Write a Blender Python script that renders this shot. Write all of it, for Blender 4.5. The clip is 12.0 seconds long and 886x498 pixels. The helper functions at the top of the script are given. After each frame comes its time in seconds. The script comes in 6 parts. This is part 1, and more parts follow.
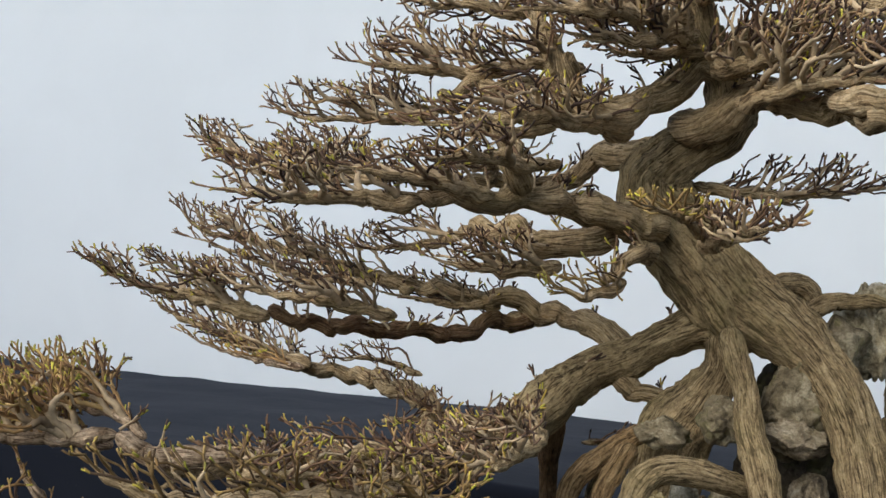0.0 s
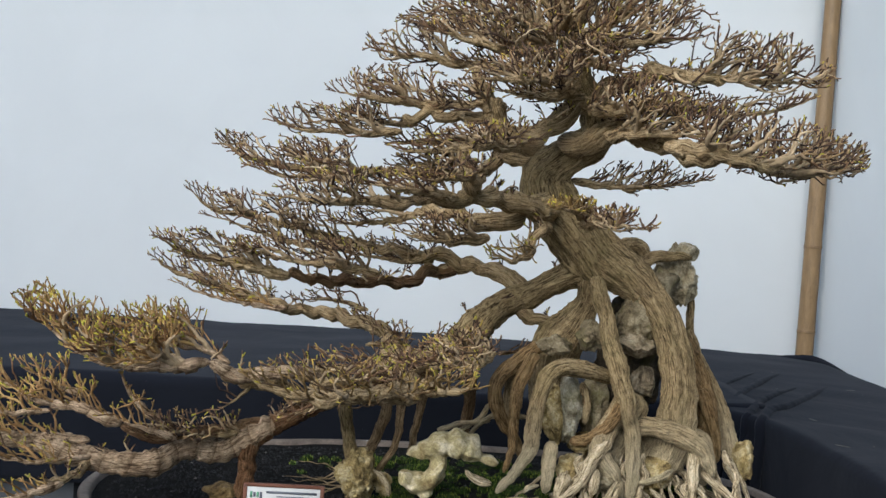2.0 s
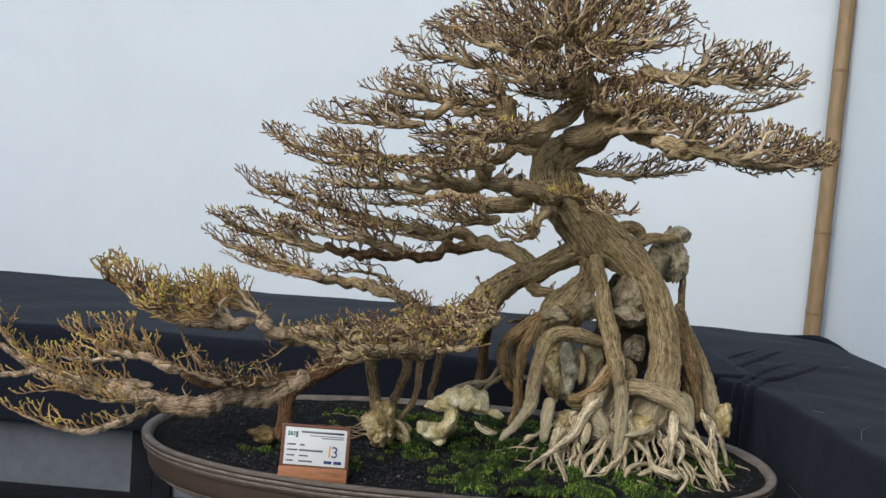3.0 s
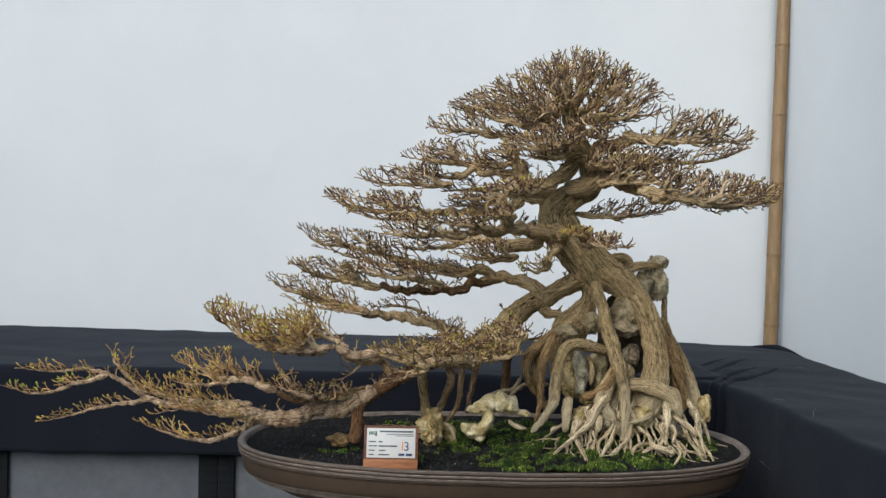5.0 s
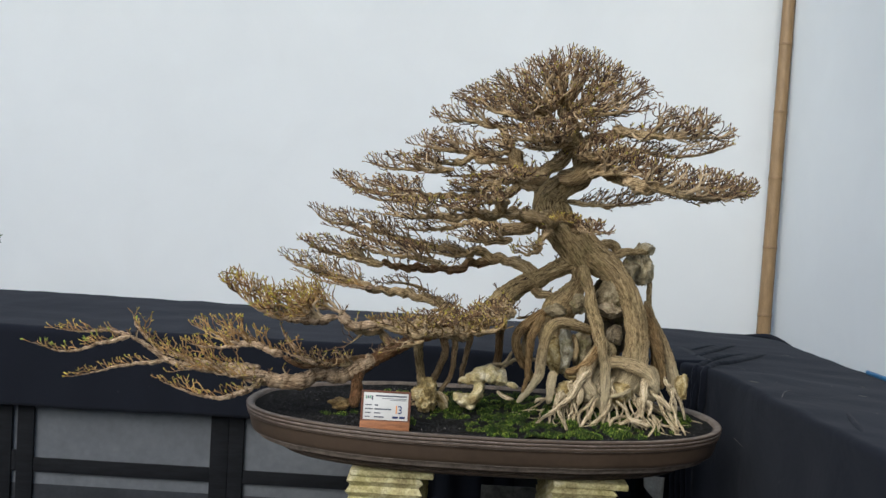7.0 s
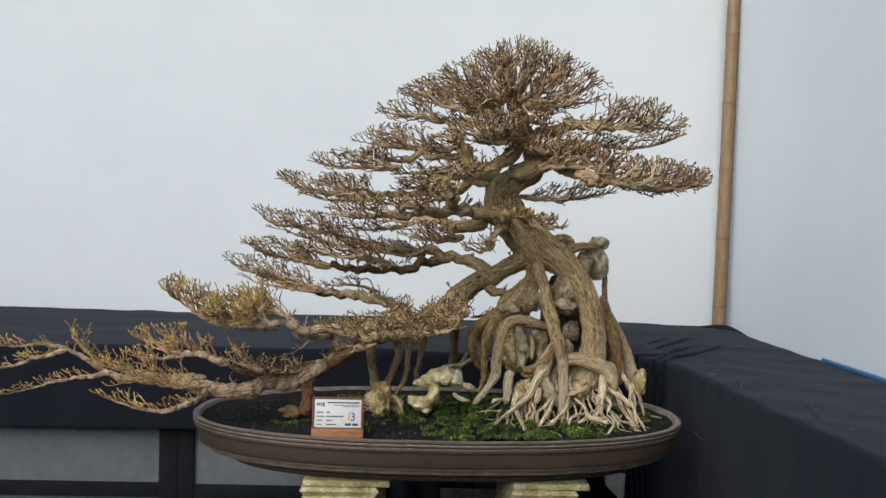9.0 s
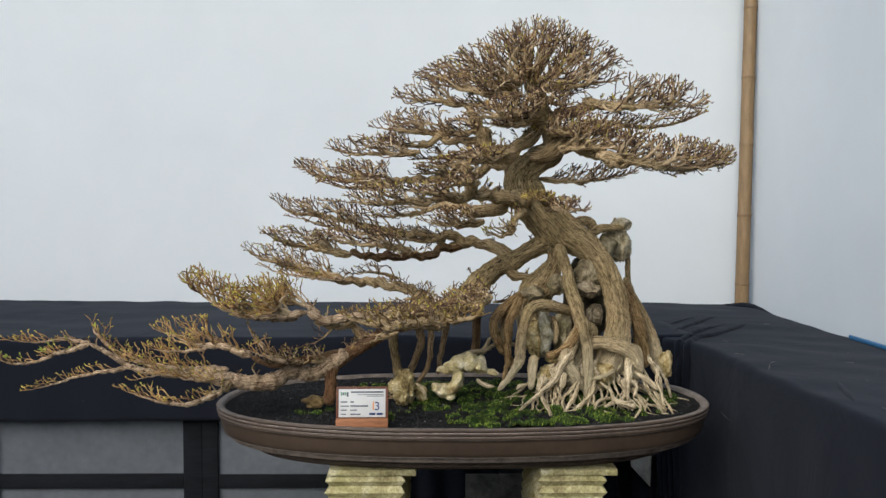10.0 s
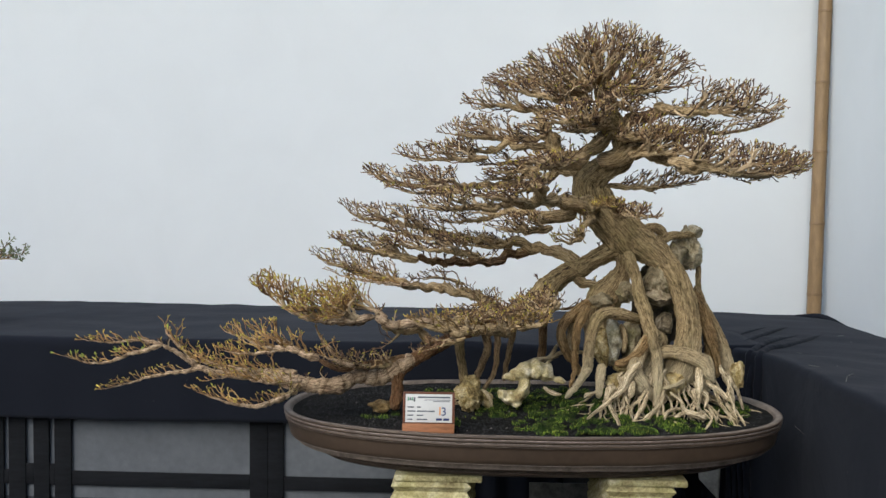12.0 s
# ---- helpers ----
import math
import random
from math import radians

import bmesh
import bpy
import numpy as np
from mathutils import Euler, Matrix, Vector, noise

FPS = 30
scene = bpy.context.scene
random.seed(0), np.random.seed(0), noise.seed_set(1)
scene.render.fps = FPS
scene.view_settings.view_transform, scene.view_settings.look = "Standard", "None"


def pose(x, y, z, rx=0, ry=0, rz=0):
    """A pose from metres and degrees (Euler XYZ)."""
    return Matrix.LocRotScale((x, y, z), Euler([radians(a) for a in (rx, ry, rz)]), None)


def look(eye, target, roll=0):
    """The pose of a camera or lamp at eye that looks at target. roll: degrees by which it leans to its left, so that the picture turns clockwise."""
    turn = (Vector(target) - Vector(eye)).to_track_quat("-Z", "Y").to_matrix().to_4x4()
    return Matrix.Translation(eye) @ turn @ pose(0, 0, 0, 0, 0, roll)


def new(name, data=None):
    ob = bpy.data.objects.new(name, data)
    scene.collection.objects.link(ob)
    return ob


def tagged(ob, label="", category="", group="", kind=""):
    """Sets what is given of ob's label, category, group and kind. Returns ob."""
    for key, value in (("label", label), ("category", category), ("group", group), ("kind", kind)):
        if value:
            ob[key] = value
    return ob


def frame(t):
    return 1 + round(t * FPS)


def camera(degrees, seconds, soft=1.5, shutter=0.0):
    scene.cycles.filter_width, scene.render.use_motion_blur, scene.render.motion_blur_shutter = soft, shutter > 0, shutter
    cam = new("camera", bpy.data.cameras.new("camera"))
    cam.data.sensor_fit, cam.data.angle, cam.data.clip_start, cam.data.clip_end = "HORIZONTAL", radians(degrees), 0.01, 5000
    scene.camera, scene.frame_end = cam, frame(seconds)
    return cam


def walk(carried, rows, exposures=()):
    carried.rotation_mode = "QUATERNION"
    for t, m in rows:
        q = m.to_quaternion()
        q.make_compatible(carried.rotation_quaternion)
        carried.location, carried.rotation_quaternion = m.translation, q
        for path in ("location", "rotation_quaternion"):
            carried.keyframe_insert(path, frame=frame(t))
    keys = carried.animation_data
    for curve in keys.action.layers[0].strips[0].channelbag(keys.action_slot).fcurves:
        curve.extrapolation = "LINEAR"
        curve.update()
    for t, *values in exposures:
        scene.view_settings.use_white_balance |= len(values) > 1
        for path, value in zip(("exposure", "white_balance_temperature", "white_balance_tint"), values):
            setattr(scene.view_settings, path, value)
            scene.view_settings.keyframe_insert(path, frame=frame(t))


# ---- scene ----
cam = camera(52.0, 12.0, soft=1.45)
PATH = [
    (0, (0.188, -1.267, 1.299), (-0.254, 0.682, 1.398), 3.8),
    (0.3, (0.108, -1.338, 1.304), (-0.069, 0.652, 1.398), 1.1),
    (0.5, (0.081, -1.404, 1.309), (-0.061, 0.59, 1.301), 1.8),
    (1, (0.054, -1.562, 1.34), (-0.127, 0.426, 1.22), 2.1),
    (1.5, (0.078, -1.715, 1.361), (-0.139, 0.271, 1.278), 3.1),
    (2, (-0.013, -1.895, 1.373), (-0.028, 0.104, 1.318), 3.0),
    (2.5, (-0.055, -2.004, 1.391), (-0.089, -0.005, 1.334), 3.8),
    (3, (0.046, -2.156, 1.381), (-0.054, -0.162, 1.277), 3.9),
    (3.2, (0.055, -2.216, 1.383), (-0.023, -0.22, 1.272), 4.5),
    (4.8, (-0.138, -2.656, 1.386), (-0.113, -0.657, 1.376), 1.9),
    (5, (-0.137, -2.694, 1.382), (-0.152, -0.694, 1.371), 1.1),
    (5.5, (-0.144, -2.753, 1.377), (-0.166, -0.754, 1.327), 1.3),
    (6, (-0.103, -2.806, 1.378), (-0.16, -0.81, 1.26), 2.3),
    (6.5, (-0.058, -2.876, 1.366), (-0.109, -0.878, 1.282), 2.6),
    (7, (-0.065, -2.892, 1.376), (-0.124, -0.894, 1.329), 2.9),
    (7.2, (-0.083, -2.881, 1.392), (-0.121, -0.883, 1.33), 2.8),
    (9, (-0.05, -2.813, 1.371), (-0.012, -0.813, 1.328), 1.3),
    (9.5, (-0.056, -2.798, 1.372), (-0.028, -0.798, 1.329), 0.5),
    (10, (-0.066, -2.78, 1.381), (-0.061, -0.782, 1.298), -0.1),
    (10.5, (-0.07, -2.774, 1.395), (-0.102, -0.775, 1.342), -0.8),
    (11, (-0.078, -2.782, 1.391), (-0.16, -0.784, 1.372), -1.1),
    (11.5, (-0.086, -2.78, 1.389), (-0.218, -0.784, 1.354), -0.3),
    (12, (-0.091, -2.773, 1.377), (-0.216, -0.778, 1.309), 0.3),
]
walk(cam, [(t, look(eye, target, roll)) for t, eye, target, roll in PATH], exposures=[(0, 0.71, 6230, 9), (0.8, 0.72, 6230, 9), (1.5, 0.85, 6230, 9), (2.0, 0.67, 6150, 8), (2.5, 0.73, 6140, 8), (3, 0.69, 6160, 8), (5, 0.69, 6360, 8), (12, 0.72, 6430, 8.5)])

# ---- light ----
SUN_EL, SUN_AZ = 36.0, 212.0
world = bpy.data.worlds.new("overcast_sky")
scene.world = world
world.use_nodes = True
sky = world.node_tree.nodes.new("ShaderNodeTexSky")
sky.sky_type = "NISHITA"
sky.sun_disc = False
sky.sun_elevation, sky.sun_rotation = radians(SUN_EL), radians(SUN_AZ)
sky.air_density, sky.dust_density, sky.ozone_density = 1.0, 2.0, 1.5
sky_bg = world.node_tree.nodes["Background"]
sky_bg.inputs["Strength"].default_value = 0.135
world.node_tree.links.new(sky.outputs[0], sky_bg.inputs["Color"])

sun_data = bpy.data.lights.new("sun", "SUN")
sun_data.energy, sun_data.angle, sun_data.color = 1.68, radians(55), (1.0, 0.965, 0.90)
sun = new("sun", sun_data)
el, az = radians(SUN_EL), radians(SUN_AZ)
sun_way = Vector((math.sin(az) * math.cos(el), math.cos(az) * math.cos(el), math.sin(el)))
sun.matrix_world = look(sun_way * 20, (0, 0, 0.8))


# ---- materials ----
def material(name, rough=0.8, metal=0.0, spec=0.3):
    m = bpy.data.materials.new(name)
    m.use_nodes = True
    b = m.node_tree.nodes["Principled BSDF"]
    b.inputs["Roughness"].default_value = rough
    b.inputs["Metallic"].default_value = metal
    b.inputs["Specular IOR Level"].default_value = spec
    return m, m.node_tree, b


def add(nt, kind, **values):
    n = nt.nodes.new("ShaderNode" + kind)
    for k, v in values.items():
        n.inputs[k.replace("_", " ")].default_value = v
    return n


def coords(nt, source="Object", scale=(1, 1, 1)):
    tc = nt.nodes.new("ShaderNodeTexCoord")
    mp = nt.nodes.new("ShaderNodeMapping")
    mp.inputs["Scale"].default_value = scale
    nt.links.new(tc.outputs[source], mp.inputs["Vector"])
    return mp.outputs["Vector"]


def noise_tex(nt, vec, scale, detail=5.0, rough=0.6, distort=0.0):
    n = add(nt, "TexNoise", Scale=scale, Detail=detail, Roughness=rough, Distortion=distort)
    nt.links.new(vec, n.inputs["Vector"])
    return n.outputs["Fac"]


def ramp(nt, fac, stops):
    r = nt.nodes.new("ShaderNodeValToRGB")
    while len(r.color_ramp.elements) < len(stops):
        r.color_ramp.elements.new(0.5)
    for e, (p, c) in zip(r.color_ramp.elements, stops):
        e.position, e.color = p, (*c, 1)
    nt.links.new(fac, r.inputs["Fac"])
    return r.outputs["Color"]


def mix(nt, a, b, fac, mode="MIX"):
    n = nt.nodes.new("ShaderNodeMix")
    n.data_type, n.blend_type = "RGBA", mode
    for value, i in ((fac, 0), (a, 6), (b, 7)):
        if isinstance(value, (int, float)):
            n.inputs[i].default_value = value
        elif isinstance(value, tuple):
            n.inputs[i].default_value = (*value, 1)
        else:
            nt.links.new(value, n.inputs[i])
    return n.outputs[2]


def bump(nt, b, height, strength=0.5, distance=0.003, under=None):
    n = add(nt, "Bump", Strength=strength, Distance=distance)
    nt.links.new(height, n.inputs["Height"])
    if under:
        nt.links.new(under, n.inputs["Normal"])
    nt.links.new(n.outputs["Normal"], b.inputs["Normal"])
    return n.outputs["Normal"]


def bark(name, dark, mid, light, moss=0.0, groove=1.0, bleached=None, bands=False):
    """Old bark: fine fissures along the limb, flakes, large stains and a green bloom."""
    m, nt, b = material(name, 0.88, spec=0.15)
    uv, ob = coords(nt, "UV", (1, 1, 1)), coords(nt)
    stretch = nt.nodes.new("ShaderNodeMapping")
    stretch.inputs["Scale"].default_value = (230, 24, 1)
    nt.links.new(uv, stretch.inputs["Vector"])
    fis = noise_tex(nt, stretch.outputs["Vector"], 1.0, 6, 0.68, 1.5)
    blotch = noise_tex(nt, ob, 14, 6, 0.65)
    flake = noise_tex(nt, ob, 75, 5, 0.7, 0.6)
    fine = noise_tex(nt, ob, 330, 3, 0.6)
    base = ramp(nt, fis, [(0.41, dark), (0.49, mid), (0.63, light)])
    col = mix(nt, base, mid, ramp(nt, blotch, [(0.35, (0, 0, 0)), (0.7, (0.45, 0.45, 0.45))]))
    col = mix(nt, col, ramp(nt, flake, [(0.32, (0.55, 0.53, 0.50)), (0.5, (1, 1, 1)), (0.72, (1.25, 1.22, 1.18))]), 1.0, "MULTIPLY")
    col = mix(nt, col, ramp(nt, noise_tex(nt, ob, 6, 4, 0.6), [(0.35, (0.84, 0.80, 0.74)), (0.65, (1.12, 1.08, 1.02))]), 1.0, "MULTIPLY")
    grain = ramp(nt, fine, [(0.3, (0.75, 0.75, 0.75)), (0.7, (1.15, 1.15, 1.15))])
    col = mix(nt, col, grain, 1.0, "MULTIPLY")
    if bands:
        turns = nt.nodes.new("ShaderNodeTexWave")
        turns.wave_type, turns.bands_direction, turns.wave_profile = "BANDS", "DIAGONAL", "SAW"
        slant = nt.nodes.new("ShaderNodeMapping")
        slant.inputs["Scale"].default_value = (9, 34, 0)
        nt.links.new(uv, slant.inputs["Vector"])
        nt.links.new(slant.outputs["Vector"], turns.inputs["Vector"])
        turns.inputs["Scale"].default_value = 0.45
        turns.inputs["Distortion"].default_value = 2.6
        turns.inputs["Detail Scale"].default_value = 0.8
        col = mix(nt, col, ramp(nt, turns.outputs["Fac"], [(0.0, (0.42, 0.37, 0.32)), (0.2, (0.88, 0.86, 0.83)), (0.6, (1.12, 1.1, 1.08)), (1.0, (0.86, 0.82, 0.77))]), 1.0, "MULTIPLY")
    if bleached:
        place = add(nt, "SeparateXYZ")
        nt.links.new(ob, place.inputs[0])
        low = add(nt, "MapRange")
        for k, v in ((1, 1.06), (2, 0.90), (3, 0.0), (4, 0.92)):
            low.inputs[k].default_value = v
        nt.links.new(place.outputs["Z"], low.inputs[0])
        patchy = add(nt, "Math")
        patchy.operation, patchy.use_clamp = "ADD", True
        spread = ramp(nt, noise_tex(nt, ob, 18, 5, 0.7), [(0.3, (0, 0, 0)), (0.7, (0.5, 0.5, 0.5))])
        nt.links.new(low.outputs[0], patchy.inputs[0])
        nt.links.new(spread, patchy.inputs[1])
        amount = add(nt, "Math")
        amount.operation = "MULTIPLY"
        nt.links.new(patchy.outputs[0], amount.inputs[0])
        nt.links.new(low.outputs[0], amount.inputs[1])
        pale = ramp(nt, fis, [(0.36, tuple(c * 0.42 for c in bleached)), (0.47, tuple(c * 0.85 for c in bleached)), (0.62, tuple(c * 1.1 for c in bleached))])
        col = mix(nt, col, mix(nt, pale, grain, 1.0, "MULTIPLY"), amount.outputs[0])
    if moss:
        green = ramp(nt, noise_tex(nt, ob, 9, 5, 0.7), [(0.48, (0, 0, 0)), (0.66, (moss, moss, moss))])
        col = mix(nt, col, (0.17, 0.15, 0.055), green)
    nt.links.new(col, b.inputs["Base Color"])
    one = bump(nt, b, fis, 1.0 * groove, 0.011)
    two = bump(nt, b, flake, 0.7 * groove, 0.006, one)
    bump(nt, b, fine, 0.4, 0.002, two)
    return m


BARK = bark("bark", (0.07, 0.049, 0.024), (0.36, 0.278, 0.15), (0.54, 0.44, 0.26), 0.4)
BRANCH_BARK = bark("branch_bark", (0.11, 0.076, 0.043), (0.43, 0.32, 0.18), (0.68, 0.56, 0.37), 0.25, 0.8)
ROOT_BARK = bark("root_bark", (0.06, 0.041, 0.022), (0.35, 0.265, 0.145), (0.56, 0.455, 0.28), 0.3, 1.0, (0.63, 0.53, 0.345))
PALE_ROOT = bark("pale_root", (0.075, 0.054, 0.03), (0.50, 0.42, 0.28), (0.76, 0.69, 0.54), 0.15, 0.7)
RED_BARK = bark("reddish_bark", (0.12, 0.074, 0.047), (0.53, 0.41, 0.29), (0.78, 0.655, 0.50), 0.1, 1.0, None, True)
RUST_BARK = bark("rust_bark", (0.06, 0.033, 0.018), (0.255, 0.15, 0.08), (0.45, 0.32, 0.20), 0.2, 1.5)
FIBRE_BARK = bark("fibrous_red_bark", (0.06, 0.028, 0.014), (0.24, 0.125, 0.062), (0.43, 0.285, 0.165), 0.1, 1.8)
RUST_ROOT = bark("rust_root", (0.06, 0.036, 0.016), (0.30, 0.20, 0.095), (0.48, 0.355, 0.20), 0.25)
PROP_BARK = bark("prop_bark", (0.07, 0.048, 0.028), (0.27, 0.195, 0.115), (0.46, 0.36, 0.23), 0.2)


def twig_material(name, colours, spread=13, low=0.62, high=1.2):
    m, nt, b = material(name, 0.75, spec=0.25)
    g = nt.nodes.new("ShaderNodeNewGeometry")
    col = ramp(nt, g.outputs["Random Per Island"], colours)
    n = noise_tex(nt, coords(nt), 90, 3, 0.6)
    col = mix(nt, col, ramp(nt, n, [(0.3, (0.6, 0.6, 0.6)), (0.7, (1.2, 1.2, 1.2))]), 1.0, "MULTIPLY")
    patch = noise_tex(nt, coords(nt), spread, 3, 0.6)
    col = mix(nt, col, ramp(nt, patch, [(0.35, (low, low, low)), (0.65, (high, high, high))]), 1.0, "MULTIPLY")
    nt.links.new(col, b.inputs["Base Color"])
    bump(nt, b, n, 0.4, 0.002)
    return m


TWIG = twig_material("twig", [(0, (0.032, 0.019, 0.013)), (0.4, (0.09, 0.053, 0.034)), (0.7, (0.225, 0.13, 0.065)), (0.9, (0.39, 0.268, 0.13)), (1, (0.115, 0.055, 0.037))])
SHOOT = twig_material("shoot", [(0, (0.26, 0.26, 0.035)), (0.3, (0.52, 0.45, 0.06)), (0.6, (0.50, 0.35, 0.07)), (0.85, (0.30, 0.17, 0.07)), (1, (0.33, 0.35, 0.06))])
KNOTTY = twig_material("knotty_shoot", [(0, (0.11, 0.072, 0.041)), (0.5, (0.38, 0.275, 0.155)), (1, (0.68, 0.55, 0.36))])
TAN_TWIG = twig_material("tan_twig", [(0, (0.085, 0.042, 0.022)), (0.5, (0.28, 0.155, 0.06)), (1, (0.50, 0.335, 0.13))])
OLIVE_TWIG = twig_material("olive_twig", [(0, (0.055, 0.033, 0.018)), (0.5, (0.18, 0.108, 0.04)), (1, (0.40, 0.28, 0.095))])
LEAF = twig_material("leaf", [(0, (0.26, 0.33, 0.05)), (0.5, (0.38, 0.42, 0.07)), (1, (0.20, 0.25, 0.04))])
GREY_LEAF = twig_material("grey_leaf", [(0, (0.12, 0.14, 0.055)), (0.5, (0.23, 0.26, 0.12)), (1, (0.15, 0.18, 0.08))])


def stone(name, dark, mid, light, scale=14, moss=0.0, pit=1.0):
    m, nt, b = material(name, 0.88, spec=0.25)
    v = coords(nt)
    big = noise_tex(nt, v, scale, 6, 0.62, 0.5)
    small = noise_tex(nt, v, scale * 9, 5, 0.65)
    col = ramp(nt, big, [(0.32, dark), (0.5, mid), (0.66, light)])
    col = mix(nt, col, ramp(nt, small, [(0.35, (0.6, 0.58, 0.55)), (0.62, (1.1, 1.1, 1.1))]), 1.0, "MULTIPLY")
    if moss:
        col = mix(nt, col, (0.20, 0.20, 0.045), ramp(nt, noise_tex(nt, v, scale * 0.7, 6, 0.7), [(0.52, (0, 0, 0)), (0.68, (moss, moss, moss))]))
    nt.links.new(col, b.inputs["Base Color"])
    one = bump(nt, b, big, 0.5 * pit, 0.01)
    bump(nt, b, small, 0.6 * pit, 0.004, one)
    return m


GREY_STONE = stone("grey_stone", (0.09, 0.07, 0.044), (0.31, 0.25, 0.16), (0.54, 0.47, 0.345), 30, 0.2, 2.2)
PALE_STONE = stone("pale_stone", (0.13, 0.10, 0.058), (0.40, 0.34, 0.215), (0.62, 0.56, 0.42), 24, 0.15, 1.5)
CREAM_STONE = stone("cream_stone", (0.22, 0.16, 0.07), (0.55, 0.47, 0.25), (0.78, 0.71, 0.52), 20, 0.1, 1.2)
OCHRE_STONE = stone("ochre_stone", (0.05, 0.03, 0.012), (0.20, 0.135, 0.055), (0.38, 0.275, 0.13), 30, 0.1, 1.8)
TAN_STONE = stone("tan_stone", (0.05, 0.037, 0.02), (0.225, 0.182, 0.108), (0.40, 0.345, 0.23), 24, 0.5, 2.2)
WHITE_STONE = stone("white_stone", (0.12, 0.10, 0.06), (0.40, 0.37, 0.265), (0.64, 0.61, 0.50), 30, 0.3, 2.4)
# Dark tones stand for the shade deep in the root hollow.
HOLLOW_SHADE = stone("hollow_shade", (0.018, 0.014, 0.01), (0.06, 0.047, 0.032), (0.13, 0.105, 0.075), 17, 0.3, 1.8)
YELLOW_STONE = stone("yellow_stone", (0.075, 0.045, 0.016), (0.50, 0.385, 0.17), (0.78, 0.69, 0.44), 30, 0.06, 2.0)
PILLAR_STONE = stone("pillar_stone", (0.17, 0.14, 0.065), (0.43, 0.39, 0.205), (0.58, 0.545, 0.36), 13, 0.45, 1.2)


def simple(name, colour, vary=0.25, scale=30, rough=0.8, spec=0.3, relief=0.3, dist=0.002, stretch=(1, 1, 1)):
    m, nt, b = material(name, rough, spec=spec)
    v = coords(nt, "Object", stretch)
    n1, n2 = noise_tex(nt, v, scale, 5, 0.6), noise_tex(nt, v, scale * 7, 3, 0.6)
    lo, hi = tuple(c * (1 - vary) for c in colour), tuple(min(1, c * (1 + vary)) for c in colour)
    col = ramp(nt, n1, [(0.3, lo), (0.7, hi)])
    col = mix(nt, col, ramp(nt, n2, [(0.3, (1 - vary * 0.6,) * 3), (0.7, (1 + vary * 0.4,) * 3)]), 1.0, "MULTIPLY")
    nt.links.new(col, b.inputs["Base Color"])
    bump(nt, b, n2, relief, dist)
    return m


SOIL = simple("black_lava_soil", (0.010, 0.010, 0.0095), 0.5, 60, 0.95, 0.08, 0.8, 0.006)
GRIT = twig_material("soil_grit", [(0, (0.005, 0.005, 0.006)), (0.7, (0.016, 0.016, 0.017)), (0.985, (0.028, 0.027, 0.026)), (1, (0.24, 0.23, 0.21))])
MOSS = twig_material("moss", [(0, (0.012, 0.026, 0.005)), (0.45, (0.045, 0.088, 0.011)), (0.8, (0.14, 0.205, 0.018)), (1, (0.25, 0.26, 0.032))], 22, 0.02, 1.8)
MOSS_BED = simple("moss_bed", (0.022, 0.042, 0.010), 0.6, 45, 0.95, 0.1, 1.0, 0.008)
CLAY = simple("brown_clay", (0.050, 0.034, 0.023), 0.2, 7, 0.5, 0.35, 0.15, 0.001)
# Pale clay for ridge edges: wear plus a painted highlight.
CLAY_HIGHLIGHT = simple("worn_clay_highlight", (0.17, 0.14, 0.12), 0.45, 40, 0.65, 0.3, 0.3, 0.0006)
CLAY_RIM = simple("worn_clay_rim", (0.13, 0.105, 0.085), 0.4, 26, 0.62, 0.3, 0.3, 0.001)
CLAY_FOOT = simple("worn_clay_foot", (0.06, 0.042, 0.031), 0.35, 30, 0.55, 0.35, 0.2, 0.001)
BLACK_WOOD = simple("black_painted_wood", (0.008, 0.009, 0.011), 0.3, 12, 0.7, 0.08, 0.3, 0.001, (1, 1, 6))
PAPER = simple("card_paper", (0.49, 0.50, 0.49), 0.05, 20, 0.5, 0.3, 0.05)
CARD_FRAME = simple("dark_card_wood", (0.12, 0.045, 0.024), 0.3, 22, 0.5, 0.3, 0.2, 0.001, (1, 1, 8))
CARD_WOOD = simple("card_wood", (0.24, 0.098, 0.042), 0.3, 22, 0.55, 0.3, 0.2, 0.001, (1, 1, 8))
LINT = simple("lint", (0.12, 0.12, 0.115), 0.3)
INK = simple("grey_ink", (0.10, 0.11, 0.13), 0.1)
ORANGE_INK = simple("orange_ink", (0.62, 0.25, 0.06), 0.1)
BLUE_INK = simple("blue_ink", (0.025, 0.04, 0.12), 0.1)
GREEN_INK = simple("green_ink", (0.10, 0.26, 0.16), 0.1)
TARP = simple("blue_tarp", (0.02, 0.12, 0.26), 0.15, 12, 0.45, 0.4)
GAP_PANEL_GREY = simple("grimy_gap_panel", (0.085, 0.083, 0.072), 0.55, 9, 0.8, 0.2, 0.4, 0.001)
# Pale tone stands for what shows through gaps in the black drapes.
PALE_GAP = simple("pale_gap", (0.34, 0.34, 0.31), 0.3, 16, 0.9, 0.1, 0.3)
GROUND = simple("ground_earth", (0.062, 0.06, 0.054), 0.45, 3, 0.95, 0.15, 0.8, 0.01)
BAMBOO = simple("bamboo_culm", (0.17, 0.112, 0.056), 0.22, 10, 0.5, 0.35, 0.15, 0.001, (6, 6, 1))
BAMBOO_NODE = simple("bamboo_ring", (0.145, 0.096, 0.049), 0.25, 30, 0.6, 0.3)


